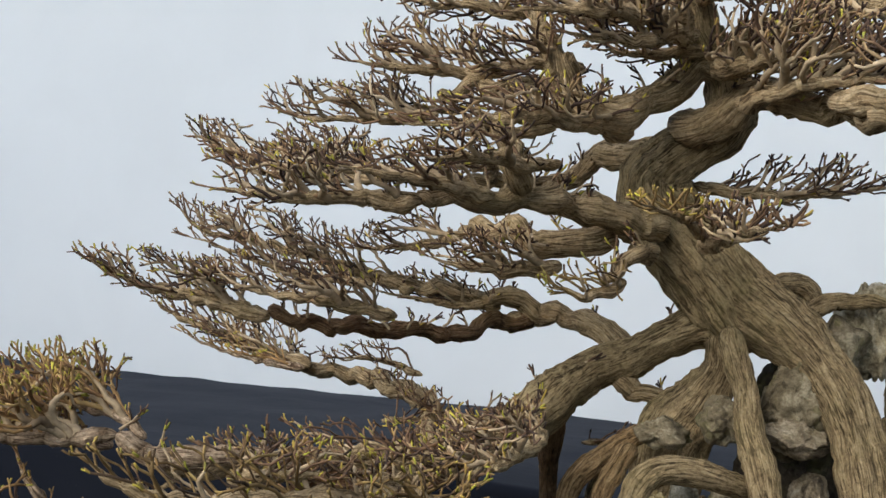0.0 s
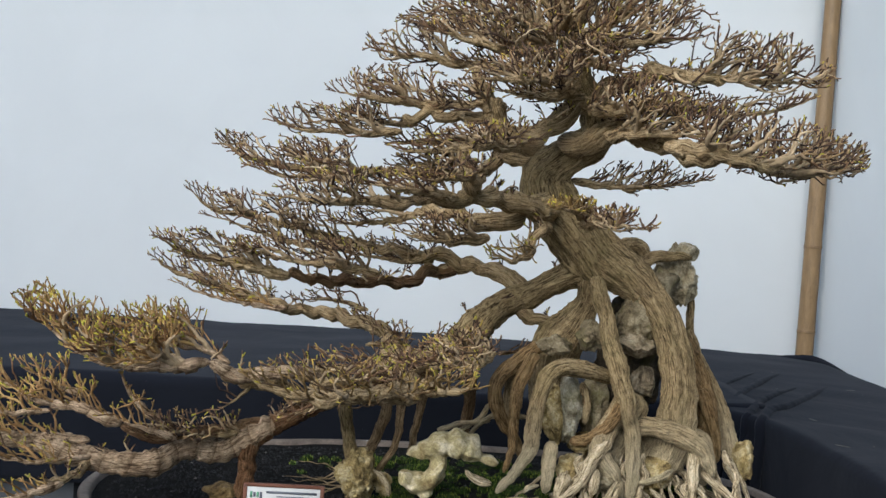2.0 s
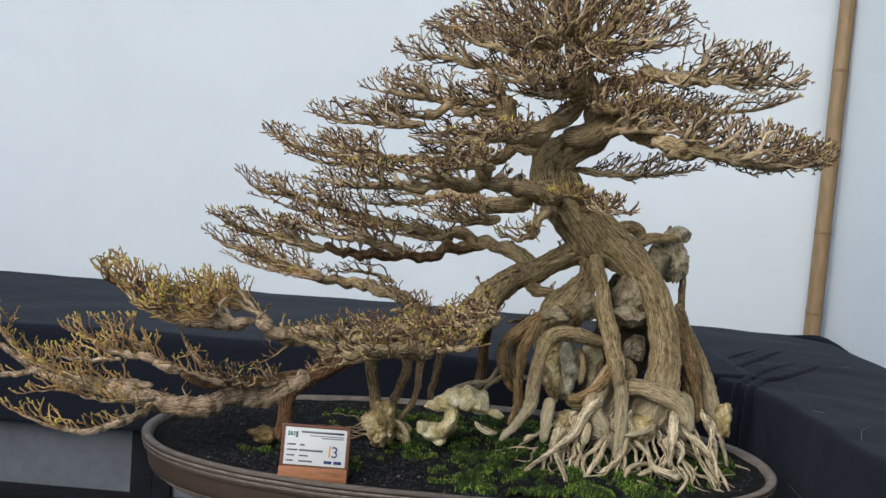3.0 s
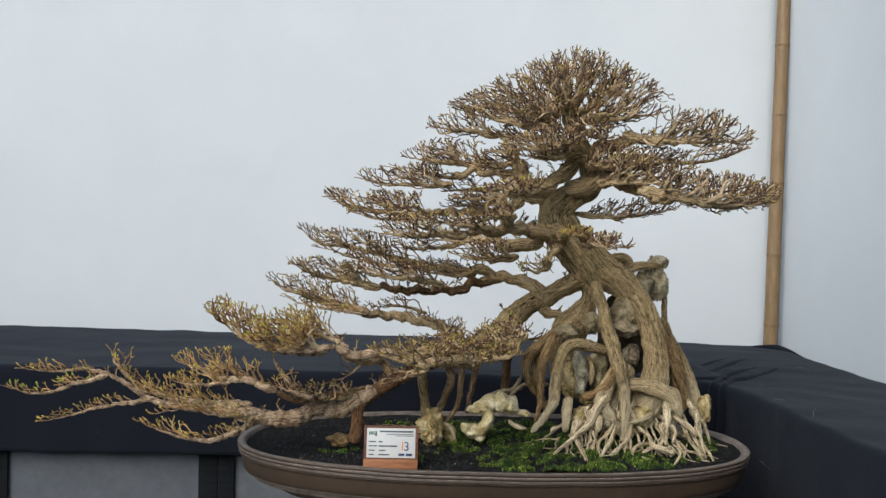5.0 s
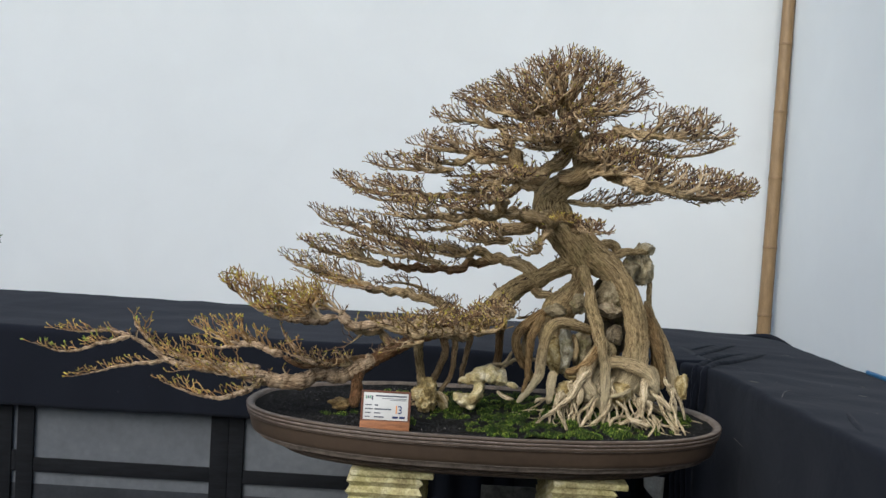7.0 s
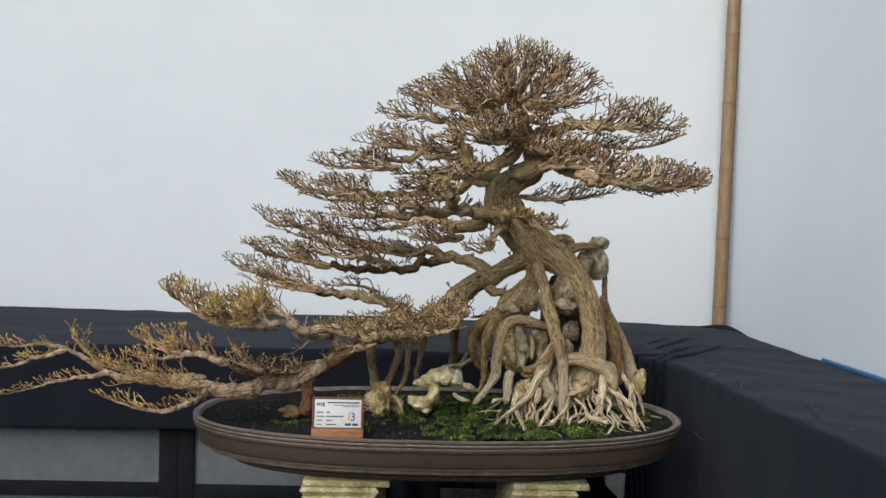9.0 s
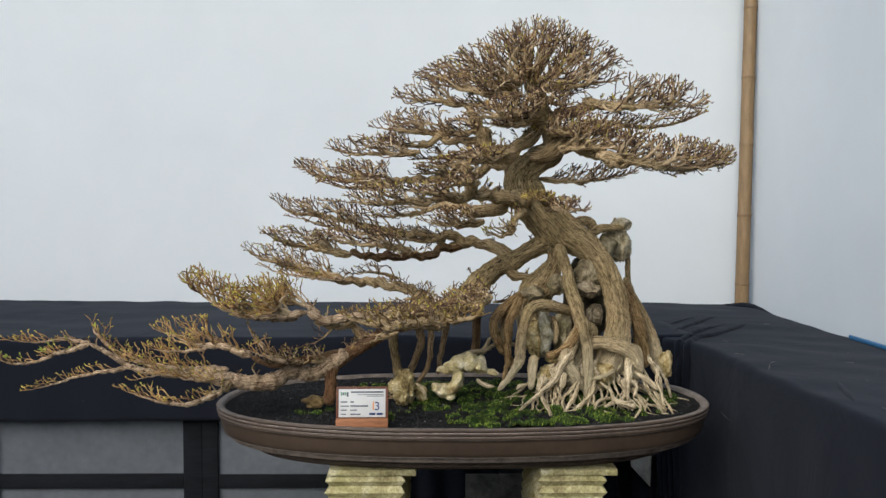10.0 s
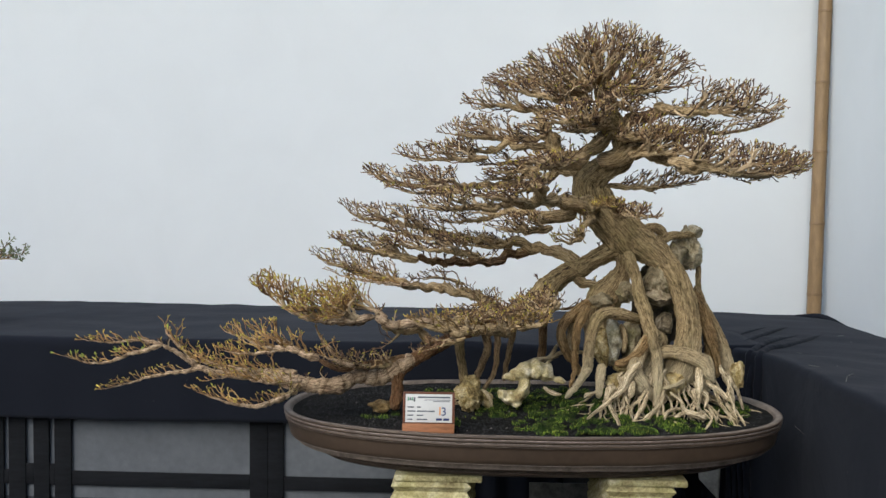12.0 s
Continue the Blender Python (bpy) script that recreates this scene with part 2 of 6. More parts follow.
def cloth(name, colour, weave, rough, wrinkle, spots=0.0, sheen=0.0, gloss=0.15):
    m, nt, b = material(name, rough, spec=gloss)
    v = coords(nt)
    folds, thread = noise_tex(nt, v, 3.0, 4, 0.55, 0.8), noise_tex(nt, v, weave, 2, 0.5)
    col = ramp(nt, folds, [(0.25, tuple(c * 0.93 for c in colour)), (0.75, colour)])
    if spots:
        s = ramp(nt, noise_tex(nt, v, 42, 6, 0.78), [(0.67, (0, 0, 0)), (0.76, (spots, spots, spots))])
        col = mix(nt, col, (0.16, 0.16, 0.17), s)
    nt.links.new(col, b.inputs["Base Color"])
    b.inputs["Sheen Weight"].default_value = sheen
    b.inputs["Sheen Tint"].default_value = (0.8, 0.88, 1.0, 1)
    one = bump(nt, b, folds, wrinkle, 0.03)
    bump(nt, b, thread, 0.15, 0.001, one)
    return m


# Grey holds the shade of the background under the bench.
SHADED_BACKING = simple("shaded_backing", (0.090, 0.099, 0.111), 0.16, 5, 0.85, 0.15, 0.5, 0.002)
FOOT_SHEET = simple("dark_plastic_sheet", (0.021, 0.024, 0.029), 0.25, 6, 0.6, 0.2, 0.4, 0.004)
WHITE_CLOTH = cloth("white_cloth", (0.765, 0.795, 0.795), 500, 0.8, 0.10)
nt = WHITE_CLOTH.node_tree
through_light = add(nt, "BsdfTranslucent", Color=(0.80, 0.81, 0.82, 1))
blend = add(nt, "MixShader", Fac=0.5)
nt.links.new(nt.nodes["Principled BSDF"].outputs[0], blend.inputs[1])
nt.links.new(through_light.outputs[0], blend.inputs[2])
nt.links.new(blend.outputs[0], nt.nodes["Material Output"].inputs["Surface"])
BLACK_CLOTH = cloth("black_cloth", (0.0096, 0.0112, 0.0160), 700, 0.95, 0.3, 0.6, 0.05, 0.02)


# ---- building helpers ----
AT = {}


def thing(name, place, label, category, group="", kind=""):
    ob = new(name)
    ob.location = place
    AT[ob.name] = Matrix.Translation(place)
    return tagged(ob, label, category, group, kind)


def mesh_of(name, bm, mat, smooth=True):
    me = bpy.data.meshes.new(name)
    bm.to_mesh(me)
    bm.free()
    me.materials.append(mat)
    if smooth:
        me.polygons.foreach_set("use_smooth", [True] * len(me.polygons))
    return me


def place_part(name, me, parent, label="", kind=""):
    ob = new(name, me)
    if parent is not None:
        ob.parent = parent
        ob.matrix_parent_inverse = AT.get(parent.name, Matrix()).inverted()
    return tagged(ob, label, kind=kind)


def part(name, bm, mat, parent, label="", smooth=True, kind=""):
    return place_part(name, mesh_of(name, bm, mat, smooth), parent, label, kind)


def box(bm, lo, hi, bevel=0.0):
    lo, hi = Vector(lo), Vector(hi)
    out = bmesh.ops.create_cube(bm, size=1, matrix=Matrix.Translation((lo + hi) / 2) @ Matrix.Diagonal((*(hi - lo), 1)))
    if bevel:
        edges = list({e for v in out["verts"] for e in v.link_edges})
        bmesh.ops.bevel(bm, geom=edges, offset=bevel, segments=2, profile=0.6, affect="EDGES")
    return bm


def soft_box(lo, hi, bevel):
    return box(bmesh.new(), lo, hi, bevel)


def smooth_line(pts, step):
    """A Catmull-Rom line through the points, in even steps; each point may carry more values."""
    p = np.array([pts[0]] + list(pts) + [pts[-1]], float)
    p[0], p[-1] = 2 * p[1] - p[2], 2 * p[-2] - p[-3]
    p[0, 3:], p[-1, 3:] = p[1, 3:], p[-2, 3:]
    out = []
    for i in range(1, len(p) - 2):
        n = max(2, int(np.linalg.norm(p[i + 1, :3] - p[i, :3]) / step))
        for k in range(n):
            t = k / n
            out.append(0.5 * (2 * p[i] + (p[i + 1] - p[i - 1]) * t + (2 * p[i - 1] - 5 * p[i] + 4 * p[i + 1] - p[i + 2]) * t * t
                              + (3 * p[i] - p[i - 1] - 3 * p[i + 1] + p[i + 2]) * t ** 3))
    out.append(p[-2])
    return np.array(out)


def tube_mesh(name, pts, mat, sides=18, step=0.008, lump=0.07, flute=0.03, wrap=0.0, tip=0.35, wob=0.0, knuckle=0.0):
    """A limb: a round line of changing width, lumpy and fluted, with bark coordinates along and round it."""
    line = smooth_line(pts, step)
    n = len(line)
    centre, rad = line[:, :3], np.maximum(line[:, 3], 0.0008)
    seed = random.uniform(0, 50)
    along = np.concatenate([[0], np.cumsum(np.linalg.norm(np.diff(centre, axis=0), axis=1))])
    if wob:
        for i in range(1, n):
            s, k = max(rad[i], 0.005), min(1.0, i / 4, (n - 1 - i) / 4 + 0.3)
            centre[i] += np.array(noise.noise_vector((along[i] * 0.22 / s, seed, 3))) * s * wob * k
    if knuckle:
        spot = 0.0
        while spot < along[-1]:
            spot += random.uniform(2.5, 7) * float(np.mean(rad))
            rad = rad * (1 + knuckle * random.uniform(0.3, 1) * np.exp(-((along - spot) / (0.75 * rad)) ** 2))
    tang = np.gradient(centre, axis=0)
    tang /= np.linalg.norm(tang, axis=1)[:, None]
    ref = np.cross(tang[0], (0.3, 0.9, 0.2))
    ref /= np.linalg.norm(ref)
    verts = []
    ang = np.linspace(0, 2 * math.pi, sides, endpoint=False)
    k1, k2 = random.choice((3, 4, 5)), random.choice((7, 9, 11))
    for i in range(n):
        ref = ref - tang[i] * ref.dot(tang[i])
        ref /= np.linalg.norm(ref)
        side = np.cross(tang[i], ref)
        near = min(i, n - 1 - i)
        end = min(1.0, tip + (1 - tip) * (near / 2.5) ** 0.6)
        twist = along[i] * 3 + 1.5 * noise.noise((seed, along[i] * 6, 1))
        for a in ang:
            d = ref * math.cos(a) + side * math.sin(a)
            q = centre[i] + d * rad[i]
            s = max(rad[i], 0.006)
            f = 1 + lump * 2 * noise.noise(Vector(q) * (0.55 / s) + Vector((seed, 0, 0))) + lump * noise.noise(Vector(q) * (1.6 / s))
            if sides > 30:
                f += 0.08 * noise.noise((a * rad[i] * 85, along[i] * 17 + seed, 2)) + 0.045 * noise.noise((a * rad[i] * 190, along[i] * 45, seed))
            f += flute * math.sin(k1 * a + twist) + 0.6 * flute * math.sin(k2 * a + twist * 2 + 2 * noise.noise((seed, along[i] * 9, a)))
            if wrap:
                ph = (along[i] / 0.021 + a / (2 * math.pi)) % 1.0
                f += wrap * (abs(math.sin(math.pi * ph)) ** 0.5 - 0.6) * (0.7 + 0.6 * noise.noise((seed, along[i] * 20, a)))
            verts.append(centre[i] + d * rad[i] * f * end)
    faces, uv = [], []
    mean = float(np.mean(rad))
    for i in range(n - 1):
        for j in range(sides):
            j2 = (j + 1) % sides
            faces.append((i * sides + j, i * sides + j2, (i + 1) * sides + j2, (i + 1) * sides + j))
            u0, u1 = ang[j] * mean, (ang[j] + ang[1]) * mean
            uv += [u0, along[i] + seed, u1, along[i] + seed, u1, along[i + 1] + seed, u0, along[i + 1] + seed]
    faces.append(tuple(range(sides))[::-1])
    faces.append(tuple((n - 1) * sides + j for j in range(sides)))
    uv += [0.0, seed] * (2 * sides)
    me = bpy.data.meshes.new(name)
    me.from_pydata([tuple(v) for v in verts], [], faces)
    me.uv_layers.new(name="bark").data.foreach_set("uv", uv)
    me.materials.append(mat)
    me.polygons.foreach_set("use_smooth", [True] * len(me.polygons))
    me.update()
    return me


def stalks_mesh(name, lines, mat, sides=4):
    """Many thin tapering stalks in one mesh; each line holds points with a width."""
    verts, faces, base = [], [], 0
    ring = [(math.cos(2 * math.pi * k / sides), math.sin(2 * math.pi * k / sides)) for k in range(sides)]
    for line in lines:
        n = len(line)
        t = (Vector(line[-1][:3]) - Vector(line[0][:3])).normalized()
        a = t.cross(Vector((0.31, 0.87, 0.38))).normalized()
        b = t.cross(a)
        for x, y, z, r in line:
            for c, s in ring:
                c, s = c * r, s * r
                verts.append((x + a.x * c + b.x * s, y + a.y * c + b.y * s, z + a.z * c + b.z * s))
        for i in range(n - 1):
            o = base + i * sides
            for j in range(sides):
                j2 = (j + 1) % sides
                faces.append((o + j, o + j2, o + sides + j2, o + sides + j))
        faces.append(tuple(range(base + (n - 1) * sides, base + n * sides)))
        base += n * sides
    me = bpy.data.meshes.new(name)
    me.from_pydata(verts, [], faces)
    me.materials.append(mat)
    me.polygons.foreach_set("use_smooth", [True] * len(me.polygons))
    me.update()
    return me


def rock_bm(centre, size, turn=0.0, rough=0.35, detail=5, seed=0.0, ridge=0.25):
    """A weathered stone: a ball drawn out, split along flat faces, dented and pitted."""
    own = random.Random(int(seed * 10) + 3)
    planes = [(Vector((own.gauss(0, 1), own.gauss(0, 1), own.gauss(0, 1))).normalized(), own.uniform(0.62, 0.92)) for _ in range(11)]
    bm = bmesh.new()
    bmesh.ops.create_icosphere(bm, subdivisions=detail, radius=1)
    rot = Matrix.Rotation(turn, 3, "Y")
    for v in bm.verts:
        p = v.co.copy()
        f = 1.12 + rough * noise.noise(p * 1.1 + Vector((seed, 3, 1)))
        for n, h in planes:
            c = p.dot(n)
            if c > 0.2:
                f = min(f, h * 1.12 / c)
        f += rough * 0.35 * noise.noise(p * 2.6 + Vector((seed, 7, 2)))
        f -= ridge * 0.8 * max(0.0, 0.35 - abs(noise.noise(p * 3.1 + Vector((seed, 1, 9)))) * 2.2)
        f -= ridge * 0.5 * max(0.0, noise.noise(p * 6.5 + Vector((seed, 5, 4))) - 0.1)
        f += 0.10 * rough * noise.noise(p * 14 + Vector((0, seed, 0)))
        v.co = Vector(centre) + rot @ Vector((p.x * f * size[0], p.y * f * size[1], p.z * f * size[2]))
    return bm


# ---- the ground, the cloth walls, the benches ----
def grid_mesh(name, mat, nu, nv, fn, smooth=True):
    verts = [fn(i / nu, j / nv) for j in range(nv + 1) for i in range(nu + 1)]
    faces = [(j * (nu + 1) + i, j * (nu + 1) + i + 1, (j + 1) * (nu + 1) + i + 1, (j + 1) * (nu + 1) + i) for j in range(nv) for i in range(nu)]
    me = bpy.data.meshes.new(name)
    me.from_pydata([tuple(v) for v in verts], [], faces)
    me.materials.append(mat)
    if smooth:
        me.polygons.foreach_set("use_smooth", [True] * len(me.polygons))
    me.update()
    return me


WALL_Y, WALL_X, BENCH_Z = 2.03, 1.56, 0.90

ground = place_part("ground", grid_mesh("ground", GROUND, 60, 60, lambda u, v: (
    (u - 0.5) * 60, (v - 0.5) * 60, 0.012 * noise.noise((u * 90, v * 90, 2)) - 0.006)), None)
tagged(ground, "trodden dark earth under the show benches", "ground", kind="structure")


def wall_sheet(name, a, b, top, thick, label):
    """A stretched white cloth wall with soft upright ripples and a seam now and then."""
    a, b = Vector(a), Vector(b)
    run = b - a
    out = Vector((run.y, -run.x, 0)).normalized()

    def at(u, v):
        p = a + run * u
        d = 0.006 * noise.noise((u * run.length * 2.2, v * 1.3, a.x)) + 0.003 * noise.noise((u * run.length * 9, v * 2, a.y))
        if v < 0.02:
            d += 0.03
        return (p.x + out.x * d, p.y + out.y * d, top * v)
    ob = place_part(name, grid_mesh(name, WHITE_CLOTH, 120, 60, at), None)
    solid = ob.modifiers.new("thickness", "SOLIDIFY")
    solid.thickness = thick
    return tagged(ob, label, "wall", kind="structure")


wall_sheet("wall_back", (-7, WALL_Y, 0), (WALL_X, WALL_Y, 0), 3.4, 0.01, "white cloth wall stretched behind the bench")
wall_sheet("wall_right", (WALL_X, WALL_Y, 0), (WALL_X, -7.5, 0), 3.4, 0.01, "white cloth wall along the side bench")
wall_sheet("wall_front", (WALL_X, -7.5, 0), (-7, -7.5, 0), 2.6, 0.01, "white cloth wall across the aisle")
wall_sheet("wall_left", (-7, -7.5, 0), (-7, WALL_Y, 0), 2.6, 0.01, "white cloth wall at the far end")

def under_bench(name, mat, x0, x1, z0, z1, y, label):
    sheet = place_part(name, grid_mesh(name, mat, 120, 20, lambda u, v: (
        x0 + (x1 - x0) * u, y + 0.002 * noise.noise((u * 30, v * 2, 4)), z0 + (z1 - z0) * v)), None)
    return tagged(sheet, label, "sheet", kind="structure")


# Added sheets; the shade under the bench is put into their grey.
under_bench("under_sheet", SHADED_BACKING, -6.8, -0.45, 0.25, 0.87, 0.720, "added grey sheet for the shaded background behind the bench legs")
under_bench("under_sheet", SHADED_BACKING, -0.449, 0.6, 0.20, 0.87, 0.775, "added grey sheet for the shaded background behind black cloth")
under_bench("foot_sheet", FOOT_SHEET, -6.8, -0.45, 0.0, 0.257, 0.7165, "dark grey plastic sheet along the foot of the bench")


# bamboo pole in the corner
def bamboo_pole(x, y, z0, z1, r, joints, lean):
    pole = thing("bamboo_pole", (x, y, z0), "brown dried bamboo pole standing in the corner of the cloth walls", "pole")
    pts = []
    z = z0
    while z <= z1 + 1e-6:
        near = min(abs(z - j) for j in joints)
        bulge = 0.0012 * math.exp(-(near / 0.012) ** 2)
        taper = 1 - 0.05 * (z - z0)
        pts.append((x + lean * (z - 0.9), y, z, r * taper + bulge))
        z += 0.02
    place_part("culm", tube_mesh("culm", pts, BAMBOO, 20, 0.02, 0.006, 0.004), pole)
    for j in joints:
        if z0 < j < z1:
            c = (x + lean * (j - 0.9), y)
            rr = r * (1 - 0.05 * (j - z0)) + 0.0012
            ring = [(*c, j - 0.006, rr * 0.99), (*c, j - 0.002, rr + 0.0008), (*c, j + 0.003, rr + 0.0007), (*c, j + 0.008, rr * 0.985)]
            place_part("joint_ring", tube_mesh("joint_ring", ring, BAMBOO_NODE, 20, 0.002, 0.0, 0.0, tip=1.0), pole)
    return pole


bamboo_pole(1.50, 1.93, 0.0, 3.3, 0.037, (0.25, 0.62, 1.0, 1.357, 1.72, 2.065, 2.42, 2.78, 3.1), 0.019)


# benches draped in black cloth
def drape(x0, x1, front, back, z, skirt, axis, name, label, sway, pleat=1.0, edge_line=None, sag=lambda s: 0.0):
    """A black cloth over a bench: flat top with soft wrinkles, a rounded edge and a hanging front."""
    bench = thing(name, ((x0 + x1) / 2, front, 0) if axis == "x" else (front, (x0 + x1) / 2, 0), label, "bench")
    edge_line = edge_line or (lambda s, e=front: e)

    def at(u, v):
        s = x0 + (x1 - x0) * u
        front = edge_line(s)
        depth = back - front
        top = abs(depth)
        total = top + skirt
        w = v * total
        wr = 0.006 * noise.noise((s * 2.6, w * 3.4, sway)) + 0.004 * noise.noise((s * 7, w * 5, sway + 4))
        edge = 0.012 * noise.noise((s * 1.6, 0, sway + 8))
        if w < top - 0.02:
            q, h = back - math.copysign(w, depth), z + wr + edge * (w / top) + sag(s) * (1 - w / top)
        elif w < top + 0.02:
            a = (w - top + 0.02) / 0.04 * math.pi / 2
            q, h = front + math.copysign(0.02, depth) * (1 - math.sin(a)), z + edge - 0.02 * (1 - math.cos(a)) + wr * (1 - a)
        else:
            drop = w - top - 0.02
            q = front - math.copysign(1, depth) * pleat * (0.010 * noise.noise((s * 5, drop * 1.5, sway)) + 0.006 * math.sin(s * 23 + drop * 2)) * min(1, drop * 8)
            h = z + edge - 0.02 - drop
        return (s, q, h) if axis == "x" else (q, s, h)
    ob = place_part("cloth", grid_mesh("cloth", BLACK_CLOTH, 220, 110, at), bench)
    solid = ob.modifiers.new("thickness", "SOLIDIFY")
    solid.thickness, solid.offset = 0.003, -1
    return bench


BACK_Y = 0.66
bench = drape(-6.9, 0.90, BACK_Y, WALL_Y - 0.03, BENCH_Z, 0.315, "x", "back_bench", "long show bench draped in dusty black cloth against the wall", 1.0, 0.5,
              sag=lambda s: -0.02 * min(1.0, max(0.0, (s + 0.3) / 1.1)) + 0.012 * min(1.0, max(0.0, (-1.0 - s) / 1.2)))
for x0, x1 in ((-0.9915, -0.93), (-1.065, -0.992), (-1.853, -1.784), (-1.939, -1.874), (-2.041, -1.971), (-2.16, -2.061), (-2.9, -2.83), (-3.0, -2.93), (-4.0, -3.93)):
    part("leg", soft_box((x0, BACK_Y + 0.044, 0), (x1, BACK_Y + 0.0535, 0.875), 0.003), BLACK_WOOD, bench)
for x0, x1, top in ((-1.784, -1.065, 0.366), (-1.874, -1.853, 0.392), (-1.971, -1.939, 0.392), (-2.061, -2.041, 0.366), (-2.83, -2.16, 0.366), (-0.93, -0.42, 0.362)):
    part("rail", soft_box((x0, BACK_Y + 0.046, 0.308), (x1, BACK_Y + 0.053, top), 0.002), BLACK_WOOD, bench)
part("board_top", soft_box((-6.9, BACK_Y + 0.03, 0.876), (0.88, WALL_Y - 0.06, 0.889), 0.003), BLACK_WOOD, bench)


# hanging cloth under the bench behind the pot
def curtain(x0, x1, y, z0, z1, folds, sway):
    return grid_mesh("curtain", BLACK_CLOTH, 90, 30, lambda u, v: (
        x0 + (x1 - x0) * u + 0.01 * noise.noise((u * 3, v * 2, sway)),
        y + 0.018 * math.sin(u * folds * 6.28 + 1.5 * noise.noise((u * 4, v, sway))) * (0.4 + 0.6 * (1 - v)) + 0.01 * noise.noise((u * 5, v * 3, sway)),
        z0 + (z1 - z0) * v))


for x0, x1, folds, sway in ((-0.42, 0.16, 5, 3), (0.30, 0.62, 4, 5), (0.68, 0.98, 4, 7)):
    place_part("curtain", curtain(x0, x1, BACK_Y + 0.06, 0.02, 0.875, folds, sway), bench)

side = drape(-5, WALL_Y - 0.04, 0.885, WALL_X - 0.03, BENCH_Z + 0.004, 0.87, "y", "side_bench", "side bench draped to the floor in dusty black cloth", 5.0, 0.25,
             lambda s: float(np.interp(s, (-5, -0.874, -0.227, 0.128, 0.48, 0.62), (0.95, 0.925, 0.892, 0.864, 0.826, 0.775))), lambda s: -0.021)


# folds where the two cloths meet
def fold(pts, parent):
    pts = [(x, y, z - 0.021 * min(1.0, max(0.0, (x - 0.83) / 0.7)) if z > 0.85 else z, w) for x, y, z, w in pts]
    place_part("fold", tube_mesh("fold", pts, BLACK_CLOTH, 10, 0.012, 0.10, 0.05, tip=0.1), parent)


fold([(0.815, 0.47, 0.60, 0.010), (0.816, 0.468, 0.76, 0.014), (0.822, 0.47, 0.868, 0.015), (0.836, 0.50, 0.895, 0.016), (0.905, 0.642, 0.900, 0.015), (1.005, 0.76, 0.900, 0.013), (1.208, 1.062, 0.898, 0.011), (1.403, 1.348, 0.894, 0.005)], side)
fold([(0.802, 0.54, 0.66, 0.010), (0.806, 0.54, 0.868, 0.013), (0.829, 0.58, 0.895, 0.014), (0.932, 0.791, 0.900, 0.013), (1.054, 0.976, 0.899, 0.011), (1.222, 1.205, 0.894, 0.005)], side)
fold([(0.80, 0.70, 0.894, 0.006), (0.924, 0.932, 0.899, 0.013), (1.11, 1.263, 0.899, 0.012), (1.284, 1.529, 0.894, 0.005)], side)
fold([(0.85, 0.98, 0.894, 0.005), (1.0, 1.22, 0.898, 0.010), (1.22, 1.56, 0.894, 0.004)], side)
fold([(1.40, 1.97, 0.903, 0.004), (1.44, 1.92, 0.908, 0.010), (1.48, 1.885, 0.914, 0.014), (1.52, 1.85, 0.914, 0.014), (1.538, 1.76, 0.908, 0.010), (1.54, 1.60, 0.898, 0.005)], side)
fold([(1.10, -0.10, 0.896, 0.003), (1.058, -0.214, 0.899, 0.009), (0.99, -0.457, 0.900, 0.011), (0.943, -0.635, 0.893, 0.004)], side)
fold([(1.01, -0.48, 0.896, 0.003), (0.995, -0.542, 0.899, 0.008), (0.943, -0.689, 0.893, 0.004)], side)
for k in range(4):
    x, y = 0.772 + 0.011 * k, 0.625 - 0.035 * k
    fold([(x + 0.02, y + 0.02, 0.885, 0.006), (x, y, 0.80, 0.012), (x - 0.01, y - 0.005, 0.55, 0.013), (x, y, 0.25, 0.010)], side)

# lint and straws on the dusty cloth
own = random.Random(21)
lint = []
for _ in range(46):
    if own.random() < 0.75:
        x, y = own.uniform(0.98, 1.48), own.uniform(-1.6, 1.4)
        z = BENCH_Z + 0.010 - 0.021 * (x - 0.9) / 0.62
        way = Vector((own.uniform(-1, 1), own.uniform(-1, 1), 0.02)).normalized()
    else:
        x, y, z = 0.908, own.uniform(-1.4, 0.0), own.uniform(0.55, 0.86)
        way = Vector((0.0, own.uniform(-1, 1), own.uniform(-1, 1))).normalized()
    size, r = 0.003 + 0.022 * own.random() ** 3, own.uniform(0.0005, 0.0010)
    lint.append([(x + way.x * size * f, y + way.y * size * f, z + way.z * size * f, r) for f in (0, 0.5, 1)])
for pts in (((0.917, -0.078), (0.958, 0.025), (0.977, 0.058)), ((0.958, 0.025), (0.997, 0.081)), ((0.968, 0.524), (0.978, 0.50)), ((0.908, 0.216), (0.935, 0.20))):
    lint.append([(x, y, BENCH_Z + 0.009 - 0.021 * (x - 0.87) / 0.65, 0.0009) for x, y in pts])
lint.append([(0.853, 0.174, 0.72, 0.0004), (0.858, 0.135, 0.713, 0.0004), (0.861, 0.10, 0.709, 0.0004)])
tagged(place_part("lint", stalks_mesh("lint", lint, LINT, 4), None), "white lint and straws on the black cloth", "lint", kind="stuff")

strip = bmesh.new()
box(strip, (1.514, -4.9, 0.884), (1.527, 0.72, 0.900), 0.004)
tagged(part("tarp_edge", strip, TARP, None), "blue plastic tarp edge tucked between cloth and wall", "tarp")

# Added panel for the grimy grey sheet that shows between the drapes.
board = bmesh.new()
box(board, (0.028, 0.690, 0.0), (0.262, 0.702, 0.365), 0.003)
tagged(part("grimy_gap_panel", board, GAP_PANEL_GREY, None), "added grimy panel for the grey sheet seen between the drapes", "board")


